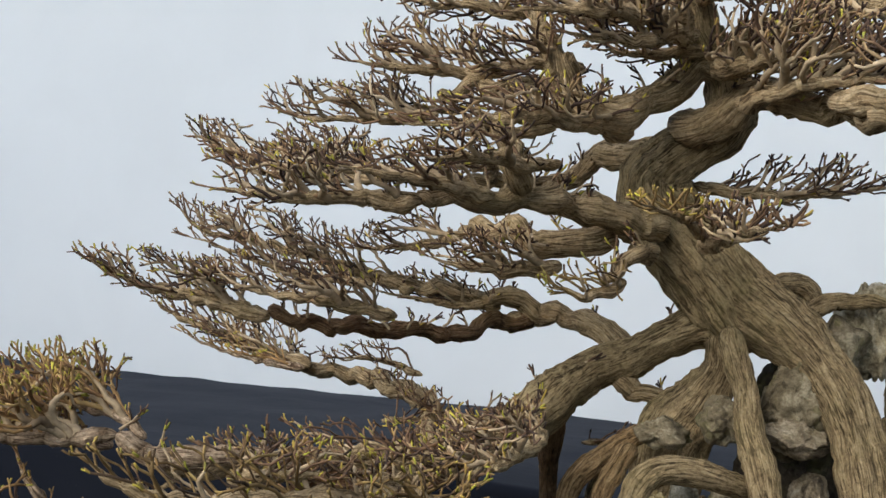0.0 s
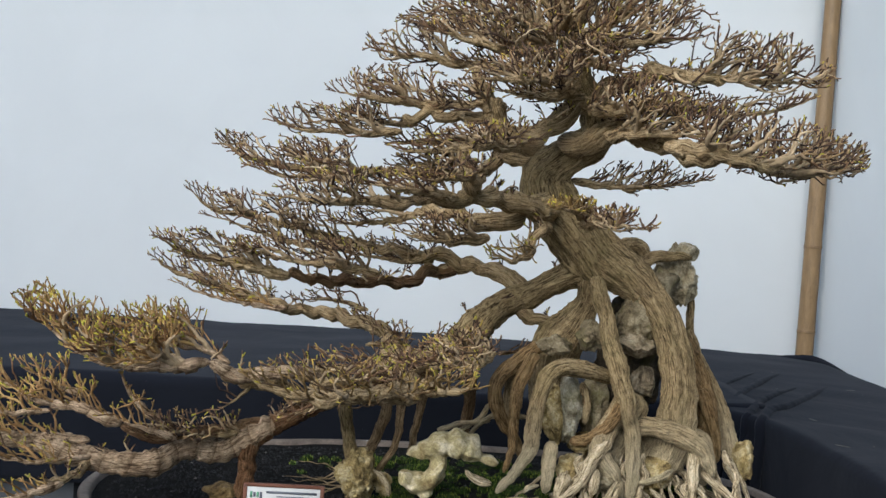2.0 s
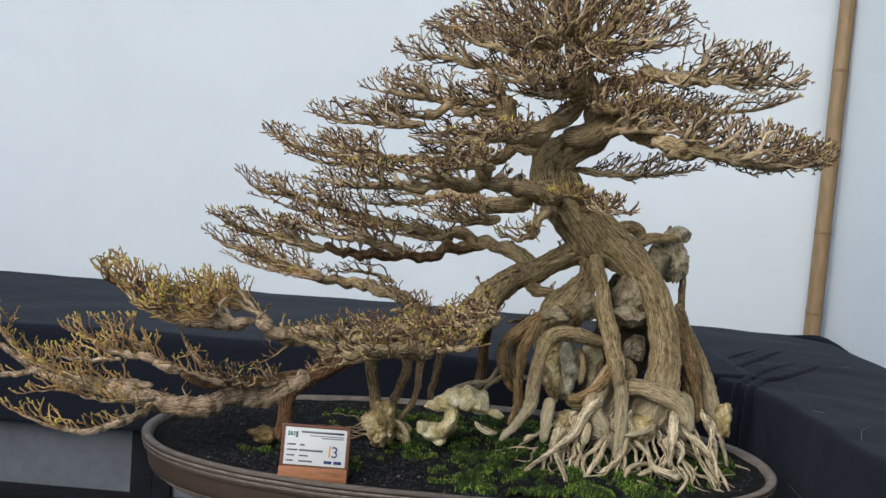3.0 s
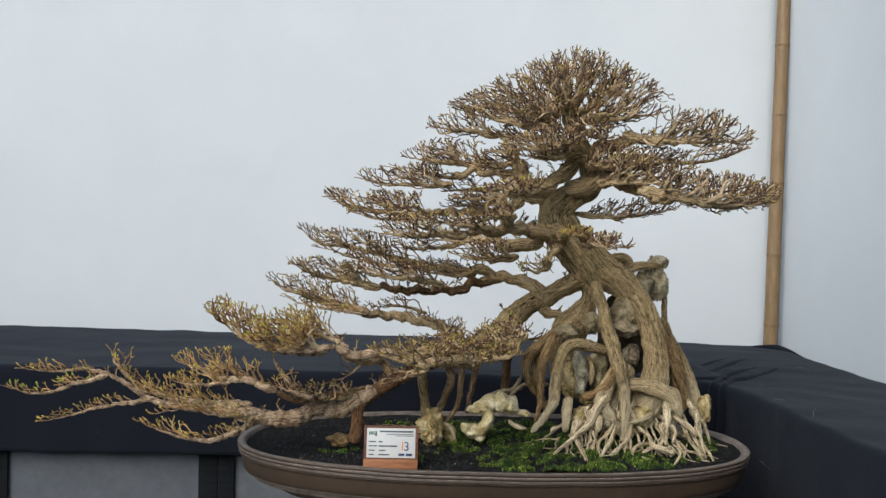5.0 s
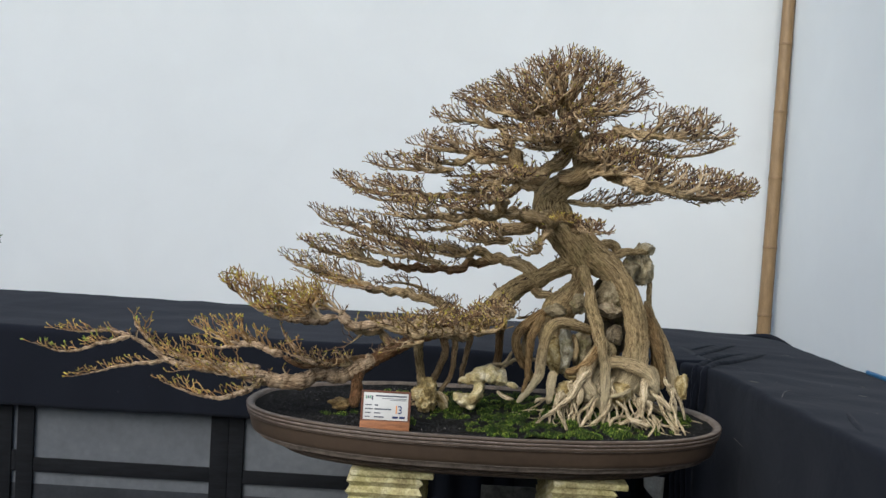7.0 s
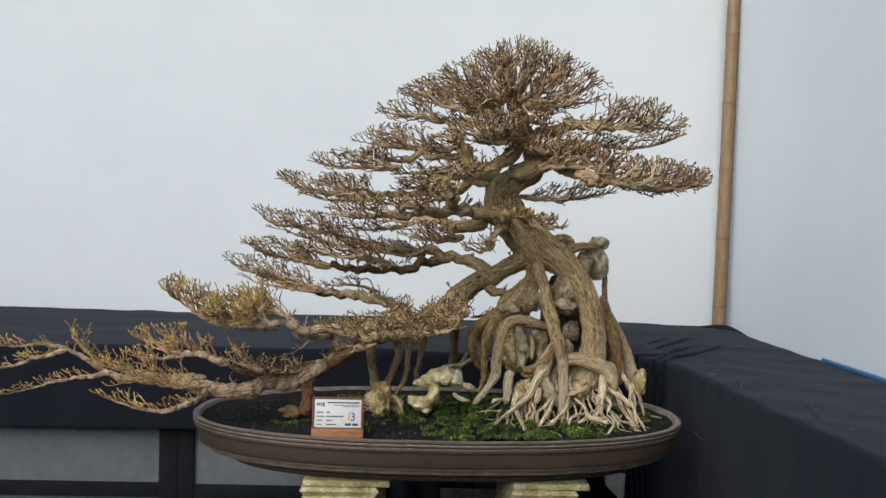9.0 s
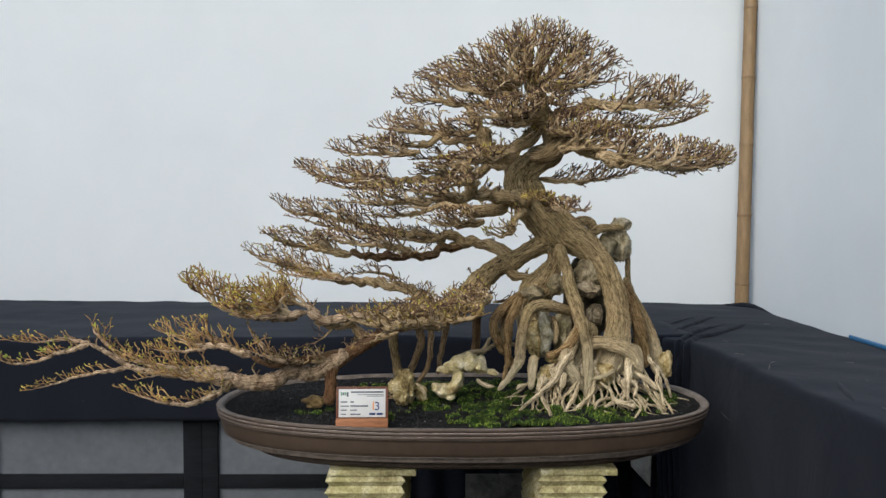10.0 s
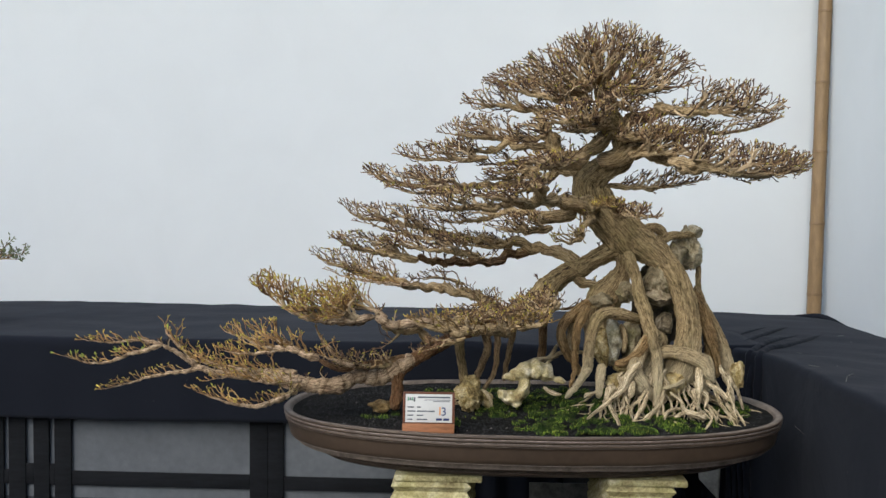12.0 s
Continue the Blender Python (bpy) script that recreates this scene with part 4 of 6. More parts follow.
def ramify(boughs, inside, outward, green=0.1, leafy=0.0, loose=False, apart=0.0095, every=2, levels=9):
    """Twigs leave the boughs by turns to either side and fork in two again and again, leaning outwards, as long as they stay in their
    room and clear of each other. boughs: (object, line) pairs. Each twig that leaves a bough, with all its forks, is one mesh."""
    own = np.random.RandomState(rng.randrange(10 ** 6))
    nodes, parent, root, lean, level = [], [], [], [], []
    for b, (_, line) in enumerate(boughs):
        tang = np.gradient(line[:, :3], axis=0)
        hand = 1
        for k in range(max(1, int(len(line) * 0.1)), len(line), every):
            t = unit(tang[k])
            side = np.array((-t[1], t[0], 0.0))
            nodes.append(line[k, :3])
            parent.append(-1)
            root.append((b, line[k, 3]))
            roll = own.uniform(0.45, 1.5) if loose else own.uniform(-0.35, 1.2)
            d = np.array(t) * own.uniform(0.5, 1.1) + hand * side * math.cos(roll) + np.array((0, 0, math.sin(roll)))
            lean.append(np.array(unit(d)))
            level.append(0)
            hand = -hand if own.rand() < 0.85 else hand
        nodes.append(line[-1, :3])
        parent.append(-1)
        root.append((b, line[-1, 3]))
        lean.append(np.array(unit(tang[-1])))
        level.append(0)
    seeds = len(nodes)
    cells = {}

    def free(p):
        i, j, k = (int(c // apart) for c in p)
        for x in (i - 1, i, i + 1):
            for y in (j - 1, j, j + 1):
                for z in (k - 1, k, k + 1):
                    for q in cells.get((x, y, z), ()):
                        if (q[0] - p[0]) ** 2 + (q[1] - p[1]) ** 2 + (q[2] - p[2]) ** 2 < apart * apart:
                            return False
        return True

    front = list(range(seeds))
    while front:
        after = []
        for k in front:
            if level[k] >= levels:
                continue
            d, n = lean[k], level[k]
            if n == 0:
                ways = [d]
            else:
                across = np.cross(d, own.normal(0, 1, 3) + (0, 0.6, 0.0))
                across /= np.linalg.norm(across) + 1e-9
                bend = own.uniform(0.35, 0.6)
                ways = [d + across * bend, d - across * bend] if own.rand() < 0.82 else [d + across * own.uniform(-0.4, 0.4)]
            for way in ways:
                for attempt in range(3):
                    e = unit(way + 0.22 * outward(nodes[k]) + own.normal(0, 0.13 + 0.15 * attempt, 3))
                    size = (own.uniform(0.012, 0.019) if n < 2 else own.uniform(0.0095, 0.0145)) * (0.9 if loose else 1.0)
                    p = nodes[k] + np.array(e) * size
                    if inside(p) and free(p):
                        cells.setdefault(tuple(int(c // apart) for c in p), []).append(p)
                        nodes.append(p)
                        parent.append(k)
                        root.append(root[k])
                        lean.append(np.array(e))
                        level.append(n + 1)
                        after.append(len(nodes) - 1)
                        break
        front = after
    total = len(nodes)
    fat = [0.0] * total
    children = [[] for _ in range(total)]
    thin, power = (0.00135, 2.0) if not loose else (0.0014, 2.2)
    for k in range(total - 1, seeds - 1, -1):
        if not children[k]:
            fat[k] = thin ** power
        children[parent[k]].append(k)
        fat[parent[k]] += fat[k]
    for seed in range(seeds):
        for first in children[seed]:
            b, width = root[first]
            top = min(0.0102, max(0.003, width))
            runs, kinds, queue = [], [], [(seed, first)]
            while queue:
                before, k = queue.pop()
                run = [before]
                while True:
                    run.append(k)
                    if not children[k]:
                        break
                    order = sorted(children[k], key=lambda c: -fat[c])
                    queue += [(k, c) for c in order[1:]]
                    k = order[0]
                rs = [min(top, fat[c] ** (1 / power)) for c in run[1:]]
                rs = [rs[0] * 1.12] + [r * (own.uniform(0.82, 1.3) if r > 0.0035 else own.uniform(0.86, 1.16)) for r in rs]
                line = [(*nodes[c], r) for c, r in zip(run, rs)]
                runs.append(line)
                kinds.append(0 if rs[0] > (0.0046 if loose else 0.0029) else 1)
                tip, d = line[-1], lean[run[-1]]
                for _ in range(own.choice((2, 2, 3))):
                    way = unit(d + own.normal(0, 0.36, 3) + (0, 0, 0.22))
                    one, end = arc(tip[:3], way, own.uniform(0.005, 0.011), 0.0014, 0.0011, 0.15, 3, 0.12)
                    runs.append(one)
                    kinds.append(2 if own.rand() < green + 0.02 else 1)
                    if own.rand() < leafy:
                        for _ in range(2):
                            e, d2 = one[-1], unit([c + own.normal(0, 0.5) for c in end])
                            runs.append([(*e[:3], 0.0008), *[(*(e[i] + d2[i] * f for i in range(3)), g) for f, g in ((0.006, 0.0028), (0.013, 0.0006))]])
                            kinds.append(3)
                for c in run[2:-1]:
                    if len(children[c]) == 1 and own.rand() < 0.28:
                        way = unit(lean[c] * 0.5 + own.normal(0, 0.6, 3) + (0, 0, 0.5))
                        runs.append(arc(nodes[c], way, own.uniform(0.005, 0.012), 0.0014, 0.0010, 0.2, 3, 0.12)[0])
                        kinds.append(2 if own.rand() < green + 0.02 else 1)
            fine = TAN_TWIG if loose else OLIVE_TWIG if green > 0.3 else TWIG
            place_part("twig", branched_mesh("twig", runs, kinds, (KNOTTY, fine, SHOOT, LEAF)), boughs[b][0])


def bough_of(pts, r0, bark_of=BRANCH_BARK):
    full = [(*p, 1.05 * r0 * (1 - 0.88 * i / (len(pts) - 1))) for i, p in enumerate(pts)]
    ob = place_part("branch", tube_mesh("branch", full, bark_of, 10, 0.006, 0.14, 0.05, wob=0.9, knuckle=0.35), tree)
    return ob, smooth_line(full, 0.009)


def pad(pts, r0, h, w, green=0.10, leafy=0.0, loose=False, gap=0.0):
    """A cloud of twigs over a bough: a flat underside, a domed top, and sprays that lean outwards past its end."""
    pts = [(x, y, z - (0.006 if x < 0.2 and not loose else 0.001)) for x, y, z in pts]
    h = h * (0.95 if loose else 1.0)
    bough, line = bough_of(pts, r0, RED_BARK if loose else BRANCH_BARK)
    tang = np.gradient(line[:, :3], axis=0)
    tang /= np.linalg.norm(tang, axis=1)[:, None]
    length = float(np.linalg.norm(np.diff(line[:, :3], axis=0), axis=1).sum())
    out = tang[len(tang) // 3:].mean(0)
    last = len(line) - 1

    def inside(p):
        k = int(((line[:, :3] - p) ** 2).sum(1).argmin())
        u, t, d = k / last, tang[k], p - line[k, :3]
        if (k == last and d.dot(t) > 0.019) or (k == 0 and d.dot(t) < -0.012):
            return False
        flat = math.hypot(t[0], t[1]) + 1e-6
        wide = w * max(0.28, math.sin(math.pi * min(0.93, 0.2 + 0.72 * u)) ** 0.7)
        s = abs(-t[1] * d[0] + t[0] * d[1]) / flat / wide
        if s > 1:
            return False
        tall = h * max(0.3, min(1.0, 1.25 * math.sin(math.pi * min(0.97, 0.26 + 0.66 * u)) ** 0.9)) * math.sqrt(max(0.05, 1 - 0.8 * s * s))
        if loose:
            tall *= 0.92 + 0.75 * noise.noise((p[0] * 26, p[1] * 26, h * 40))
        z = d[2] - 0.25 * wide * s
        return (-0.3 if not loose else -0.04) * tall < z < 0.87 * tall and noise.noise(Vector(p) * 32) > (-0.3 if gap else -0.17)
    lift_up = out * 0.9 + np.array((0, 0, 0.6 if not loose else 0.45))
    ramify([(bough, line)], inside, lambda p: lift_up, green if loose else 0.07 + green * 0.4, leafy, loose, gap or (0.0096 if loose else 0.0089), 1, 7 if loose and not gap else 9)
    return bough


# trunk
limb("trunk", [(0.344, 0.13, 1.245, 0.0397), (0.314, 0.14, 1.292, 0.058), (0.275, 0.14, 1.347, 0.0634), (0.225, 0.14, 1.414, 0.058), (0.198, 0.12, 1.486, 0.0486), (0.226, 0.1, 1.526, 0.042), (0.29, 0.08, 1.572, 0.036), (0.288, 0.06, 1.634, 0.032), (0.247, 0.05, 1.693, 0.0264), (0.216, 0.05, 1.763, 0.0211), (0.208, 0.05, 1.824, 0.0158), (0.203, 0.05, 1.89, 0.007)], flute=0.06, sides=84)
# limbs
limb("branch", [(0.236, 0.08, 1.560, 0.029), (0.312, 0, 1.582, 0.0205), (0.345, -0.06, 1.574, 0.0165), (0.372, -0.1, 1.555, 0.0175), (0.392, -0.16, 1.543, 0.0135), (0.403, -0.2, 1.522, 0.0155), (0.431, -0.26, 1.512, 0.0125), (0.476, -0.3, 1.513, 0.0105), (0.517, -0.32, 1.497, 0.007)], flute=0.05, lump=0.14)
limb("branch", [(0.268, 0.06, 1.65, 0.0197), (0.33, 0, 1.686, 0.0166), (0.384, -0.04, 1.698, 0.015), (0.439, -0.06, 1.692, 0.0122), (0.52, -0.07, 1.686, 0.0081)])
limb("branch", [(0.278, 0.06, 1.640, 0.024), (0.208, 0.02, 1.607, 0.0209), (0.138, -0.03, 1.562, 0.0205), (0.086, -0.05, 1.57, 0.0217), (0.052, -0.06, 1.612, 0.0176), (0.033, -0.05, 1.66, 0.0122), (0.004, -0.03, 1.705, 0.0082)], flute=0.06)
limb("branch", [(0.077, -0.05, 1.575, 0.0149), (0.019, -0.04, 1.592, 0.0122), (-0.057, 0, 1.601, 0.011), (-0.127, 0.02, 1.594, 0.0097)])
limb("branch", [(0.206, 0.08, 1.409, 0.0284), (0.13, 0, 1.416, 0.0207), (0.048, -0.1, 1.433, 0.0173), (-0.028, -0.16, 1.425, 0.0143), (-0.092, -0.2, 1.419, 0.0102)], flute=0.05, lump=0.14)
limb("branch", [(0.028, -0.12, 1.437, 0.0185), (0.01, -0.16, 1.48, 0.0143), (0.001, -0.18, 1.516, 0.0103)], lump=0.12)
limb("branch", [(0.141, 0.04, 1.397, 0.0224), (0.053, 0.03, 1.393, 0.0181), (-0.024, 0.05, 1.405, 0.0141), (-0.095, 0.08, 1.397, 0.0099)])
limb("branch", [(0.185, 0.13, 1.528, 0.0246), (0.11, 0.22, 1.534, 0.0179), (0.027, 0.24, 1.493, 0.015), (-0.086, 0.18, 1.489, 0.0118), (-0.191, 0.06, 1.48, 0.0099)], lump=0.1)
limb("branch", [(0.192, 0.06, 1.388, 0.0183), (0.17, -0.03, 1.368, 0.0109), (0.131, -0.08, 1.325, 0.0067)])
# second trunk that leaves to the low branches
limb("branch", [(0.31, 0.14, 1.296, 0.0435), (0.262, 0.15, 1.277, 0.0335), (0.214, 0.16, 1.250, 0.027), (0.171, 0.17, 1.222, 0.029), (0.107, 0.15, 1.198, 0.031), (0.053, 0.1, 1.158, 0.036), (-0.002, 0.05, 1.106, 0.0316), (-0.081, -0.02, 1.078, 0.0257), (-0.132, -0.08, 1.061, 0.0218)], flute=0.07, sides=64)
limb("branch", [(-0.064, -0.01, 1.085, 0.0241), (-0.132, -0.08, 1.061, 0.0218), (-0.214, -0.12, 1.034, 0.019), (-0.272, -0.13, 1.003, 0.0189), (-0.34, -0.12, 0.964, 0.0198), (-0.394, -0.12, 0.928, 0.0231)], wrap=0.25)
limb("branch", [(0.139, 0.16, 1.196, 0.020), (0.194, 0.17, 1.172, 0.013), (0.249, 0.17, 1.152, 0.0125), (0.293, 0.16, 1.135, 0.018)], flute=0.03)
limb("branch", [(0.159, 0.18, 1.212, 0.0257), (0.112, 0.22, 1.258, 0.0186), (0.044, 0.28, 1.281, 0.0156), (-0.002, 0.28, 1.268, 0.0165), (-0.02, 0.27, 1.262, 0.0185), (-0.034, 0.26, 1.26, 0.012)], flute=0.05, lump=0.1)
limb("branch", [(0.05, 0.28, 1.279, 0.0135), (-0.017, 0.27, 1.263, 0.0142), (-0.089, 0.2, 1.245, 0.0125), (-0.16, 0.1, 1.237, 0.0116), (-0.227, 0.02, 1.237, 0.0122), (-0.284, -0.03, 1.248, 0.0102), (-0.342, -0.05, 1.254, 0.0085)], flute=0.05, wrap=0.05)
limb("branch", [(0.044, 0.28, 1.283, 0.0182), (-0.032, 0.26, 1.293, 0.0151), (-0.107, 0.22, 1.299, 0.0134), (-0.199, 0.2, 1.314, 0.0118)], lump=0.1)
limb("branch", [(-0.05, 0.02, 1.085, 0.02), (-0.1, 0.1, 1.075, 0.019), (-0.157, 0.2, 1.1, 0.017), (-0.221, 0.28, 1.125, 0.0155), (-0.315, 0.34, 1.144, 0.014), (-0.404, 0.36, 1.146, 0.0125), (-0.452, 0.33, 1.156, 0.0105)], flute=0.05, lump=0.14)
limb("branch", [(-0.335, -0.12, 0.966, 0.017), (-0.366, -0.12, 0.946, 0.0215), (-0.394, -0.12, 0.928, 0.0248), (-0.439, -0.13, 0.91, 0.0235), (-0.501, -0.16, 0.923, 0.0215), (-0.551, -0.2, 0.902, 0.0225), (-0.604, -0.22, 0.897, 0.0205), (-0.655, -0.22, 0.902, 0.0215), (-0.737, -0.2, 0.912, 0.0185), (-0.833, -0.15, 0.912, 0.0145), (-0.925, -0.12, 0.912, 0.0106), (-0.995, -0.1, 0.926, 0.008), (-1.057, -0.1, 0.966, 0.0067), (-1.107, -0.1, 0.99, 0.0053)], wrap=0.262, lump=0.12)
limb("branch", [(-0.221, -0.14, 1.052, 0.0157), (-0.282, -0.2, 1.08, 0.0128), (-0.335, -0.23, 1.081, 0.0127), (-0.39, -0.24, 1.076, 0.0126), (-0.439, -0.25, 1.1, 0.0113)], wrap=0.26)
limb("branch", [(-0.272, -0.13, 1.015, 0.0118), (-0.326, -0.17, 1.05, 0.0104), (-0.379, -0.2, 1.055, 0.0077), (-0.424, -0.22, 1.07, 0.0051)])
limb("branch", [(-0.047, 0, 1.094, 0.0179), (-0.07, -0.2, 1.084, 0.0128), (-0.096, -0.34, 1.083, 0.0097)], lump=0.12)
limb("branch", [(0.038, 0.08, 1.132, 0.0128), (0.054, -0.08, 1.135, 0.0094), (0.073, -0.18, 1.135, 0.0065), (0.043, -0.3, 1.116, 0.0049)], lump=0.12)
limb("branch", [(-0.357, -0.12, 0.964, 0.0132), (-0.421, -0.14, 0.955, 0.0105), (-0.481, -0.18, 0.956, 0.009), (-0.539, -0.22, 0.944, 0.0076), (-0.596, -0.25, 0.975, 0.0075)], wrap=0.2)
limb("branch", [(-0.652, -0.22, 0.9, 0.0102), (-0.667, -0.28, 0.887, 0.0074), (-0.702, -0.34, 0.884, 0.0061)])
limb("prop_root", [(-0.387, -0.12, 0.938, 0.0215), (-0.391, -0.12, 0.889, 0.0182), (-0.395, -0.12, 0.848, 0.0165), (-0.399, -0.12, 0.811, 0.0182)], lump=0.14)
# props below the low limb
limb("prop_root", [(-0.204, -0.06, 1.034, 0.0158), (-0.209, -0.04, 0.967, 0.013), (-0.195, 0, 0.864, 0.0147)])
limb("prop_root", [(-0.138, -0.06, 1.045, 0.0129), (-0.126, -0.03, 0.981, 0.0116), (-0.141, 0, 0.933, 0.0117), (-0.166, 0.02, 0.869, 0.0103)])
limb("prop_root", [(-0.099, -0.04, 1.051, 0.0101), (-0.098, -0.02, 0.962, 0.0087), (-0.11, 0, 0.898, 0.0073), (-0.142, 0, 0.845, 0.0073)])
limb("prop_root", [(-0.042, 0, 1.063, 0.0117), (-0.06, 0.03, 0.971, 0.0089), (-0.076, 0.05, 0.871, 0.0075)])
limb("prop_root", [(0.055, 0.14, 1.127, 0.02), (0.054, 0.2, 1.019, 0.0142), (0.051, 0.22, 0.941, 0.0127), (0.04, 0.22, 0.867, 0.0127)])
# roots round the stones
limb("root", [(0.249, 0.15, 1.396, 0.0364), (0.293, 0.14, 1.359, 0.0471), (0.34, 0.12, 1.317, 0.0486), (0.393, 0.06, 1.262, 0.0406), (0.437, 0.02, 1.208, 0.0348), (0.466, 0, 1.134, 0.0328), (0.475, -0.02, 1.059, 0.0343), (0.464, -0.03, 0.974, 0.041), (0.441, -0.03, 0.889, 0.0376)], flute=0.05, sides=72)
limb("root", [(0.303, 0.06, 1.277, 0.0194), (0.321, 0.02, 1.204, 0.0174), (0.326, -0.03, 1.147, 0.0188), (0.344, -0.07, 1.083, 0.0202), (0.367, -0.09, 0.985, 0.0159), (0.371, -0.11, 0.904, 0.0141), (0.366, -0.12, 0.826, 0.0099)], flute=0.05, sides=36)
limb("root", [(0.302, 0.13, 1.274, 0.031), (0.304, 0.13, 1.215, 0.026), (0.281, 0.13, 1.161, 0.042), (0.25, 0.14, 1.106, 0.0526), (0.232, 0.14, 1.043, 0.0435), (0.218, 0.12, 0.936, 0.036)], flute=0.05, sides=56)
limb("root", [(0.337, -0.03, 1.074, 0.014), (0.271, -0.08, 1.097, 0.0165), (0.209, -0.11, 1.094, 0.0177), (0.175, -0.12, 1.049, 0.0162), (0.169, -0.12, 0.975, 0.0162), (0.153, -0.13, 0.917, 0.0121), (0.101, -0.15, 0.859, 0.008)], flute=0.05)
limb("root", [(0.2, 0.05, 1.128, 0.0144), (0.133, 0.02, 1.084, 0.0157), (0.098, 0, 1.035, 0.0142), (0.106, 0, 0.979, 0.0142), (0.143, 0.02, 0.932, 0.01), (0.165, 0.02, 0.883, 0.0086)], flute=0.05, rusty=True)
limb("root", [(0.18, 0.02, 1.11, 0.0143), (0.146, -0.02, 1.045, 0.0126), (0.139, -0.02, 0.977, 0.0112), (0.138, -0.02, 0.925, 0.0084), (0.122, -0.04, 0.869, 0.0056)], flute=0.05, rusty=True)
limb("root", [(0.17, 0.05, 1.098, 0.013), (0.13, 0.04, 1.038, 0.0115), (0.133, 0.05, 0.966, 0.0115), (0.154, 0.05, 0.895, 0.0086)], flute=0.05)
limb("root", [(0.354, -0.07, 1.049, 0.0124), (0.334, -0.09, 1.002, 0.0123), (0.29, -0.09, 0.965, 0.011), (0.251, -0.07, 0.946, 0.0097)], flute=0.05, rusty=True)
limb("root", [(0.27, -0.05, 1.065, 0.0083), (0.283, -0.05, 1.022, 0.0083), (0.279, -0.05, 0.98, 0.0069)])
limb("root", [(0.5, 0.06, 1.155, 0.0202), (0.54, 0.06, 1.066, 0.0231), (0.555, 0.05, 0.988, 0.0202), (0.541, 0.04, 0.901, 0.0158)], flute=0.05, rusty=True)
limb("root", [(0.522, 0.12, 1.168, 0.0118), (0.567, 0.12, 1.077, 0.0133), (0.602, 0.1, 0.989, 0.0161), (0.618, 0.08, 0.92, 0.0175), (0.637, 0.06, 0.87, 0.013)], flute=0.05)
limb("root", [(0.537, 0.03, 1.052, 0.0172), (0.568, 0.03, 0.964, 0.0129), (0.568, 0.02, 0.896, 0.0114)], flute=0.05, rusty=True)
limb("root", [(0.374, -0.06, 0.98, 0.0194), (0.429, -0.08, 0.987, 0.0206), (0.475, -0.1, 0.976, 0.0218), (0.514, -0.11, 0.939, 0.0177), (0.528, -0.12, 0.904, 0.0108)], flute=0.05)
limb("root", [(0.381, -0.05, 1.046, 0.0167), (0.339, -0.07, 0.999, 0.0207), (0.31, -0.09, 0.943, 0.0219), (0.333, -0.1, 0.894, 0.015), (0.358, -0.1, 0.844, 0.0082)], flute=0.05)
limb("root", [(0.389, -0.02, 1.043, 0.0337), (0.355, -0.02, 0.977, 0.033), (0.332, -0.03, 0.913, 0.029), (0.331, -0.05, 0.862, 0.0151)], flute=0.14, sides=40)
limb("root", [(0.455, -0.03, 0.975, 0.037), (0.425, -0.03, 0.91, 0.03), (0.411, -0.05, 0.868, 0.0185)], flute=0.14, sides=40)
limb("root", [(0.508, -0.01, 0.972, 0.0303), (0.521, -0.02, 0.907, 0.0256), (0.531, -0.05, 0.868, 0.0131)], flute=0.14, sides=40)
limb("root", [(0.322, -0.1, 0.962, 0.0123), (0.289, -0.12, 0.924, 0.0122), (0.266, -0.14, 0.886, 0.0094), (0.207, -0.18, 0.846, 0.0053), (0.156, -0.21, 0.812, 0.0039)], flute=0.06)
limb("root", [(0.209, -0.1, 0.954, 0.015), (0.206, -0.11, 0.906, 0.0136), (0.196, -0.12, 0.855, 0.0095)], flute=0.06, lump=0.12)
limb("root", [(0.297, -0.12, 0.907, 0.0108), (0.286, -0.14, 0.861, 0.0094)], lump=0.1)
limb("root", [(0.241, -0.1, 0.887, 0.0164), (0.229, -0.13, 0.868, 0.0121), (0.219, -0.15, 0.847, 0.008)], lump=0.12)
limb("root", [(0.491, -0.1, 0.951, 0.0123), (0.487, -0.12, 0.905, 0.0108), (0.48, -0.14, 0.826, 0.0054)])
limb("root", [(0.508, -0.1, 0.909, 0.0082), (0.552, -0.12, 0.874, 0.0081), (0.576, -0.13, 0.853, 0.0054)])
limb("root", [(0.386, -0.13, 0.871, 0.0054), (0.362, -0.15, 0.833, 0.0067), (0.322, -0.17, 0.808, 0.004)])
limb("root", [(0.378, -0.13, 0.888, 0.0054), (0.419, -0.13, 0.899, 0.0067), (0.447, -0.12, 0.915, 0.0068)])
limb("root", [(0.4, -0.14, 0.88, 0.0054), (0.429, -0.16, 0.855, 0.0053), (0.438, -0.18, 0.832, 0.0079), (0.495, -0.19, 0.817, 0.0105)], lump=0.08)
limb("root", [(0.438, -0.18, 0.832, 0.0066), (0.404, -0.19, 0.818, 0.0053)])
limb("root", [(0.436, -0.16, 0.839, 0.004), (0.39, -0.18, 0.832, 0.0053), (0.373, -0.2, 0.808, 0.0039)])
limb("root", [(0.337, -0.13, 0.888, 0.004), (0.314, -0.15, 0.86, 0.0054), (0.292, -0.16, 0.841, 0.004), (0.284, -0.17, 0.81, 0.0027)])
limb("root", [(0.343, -0.13, 0.878, 0.0054), (0.318, -0.16, 0.835, 0.0067), (0.288, -0.18, 0.796, 0.004)])
limb("root", [(0.241, -0.14, 0.862, 0.004), (0.225, -0.17, 0.843, 0.0053), (0.242, -0.2, 0.814, 0.0053), (0.252, -0.22, 0.781, 0.0039)])
limb("root", [(0.527, -0.1, 0.901, 0.0041), (0.552, -0.12, 0.838, 0.0041), (0.591, -0.16, 0.8, 0.004)])
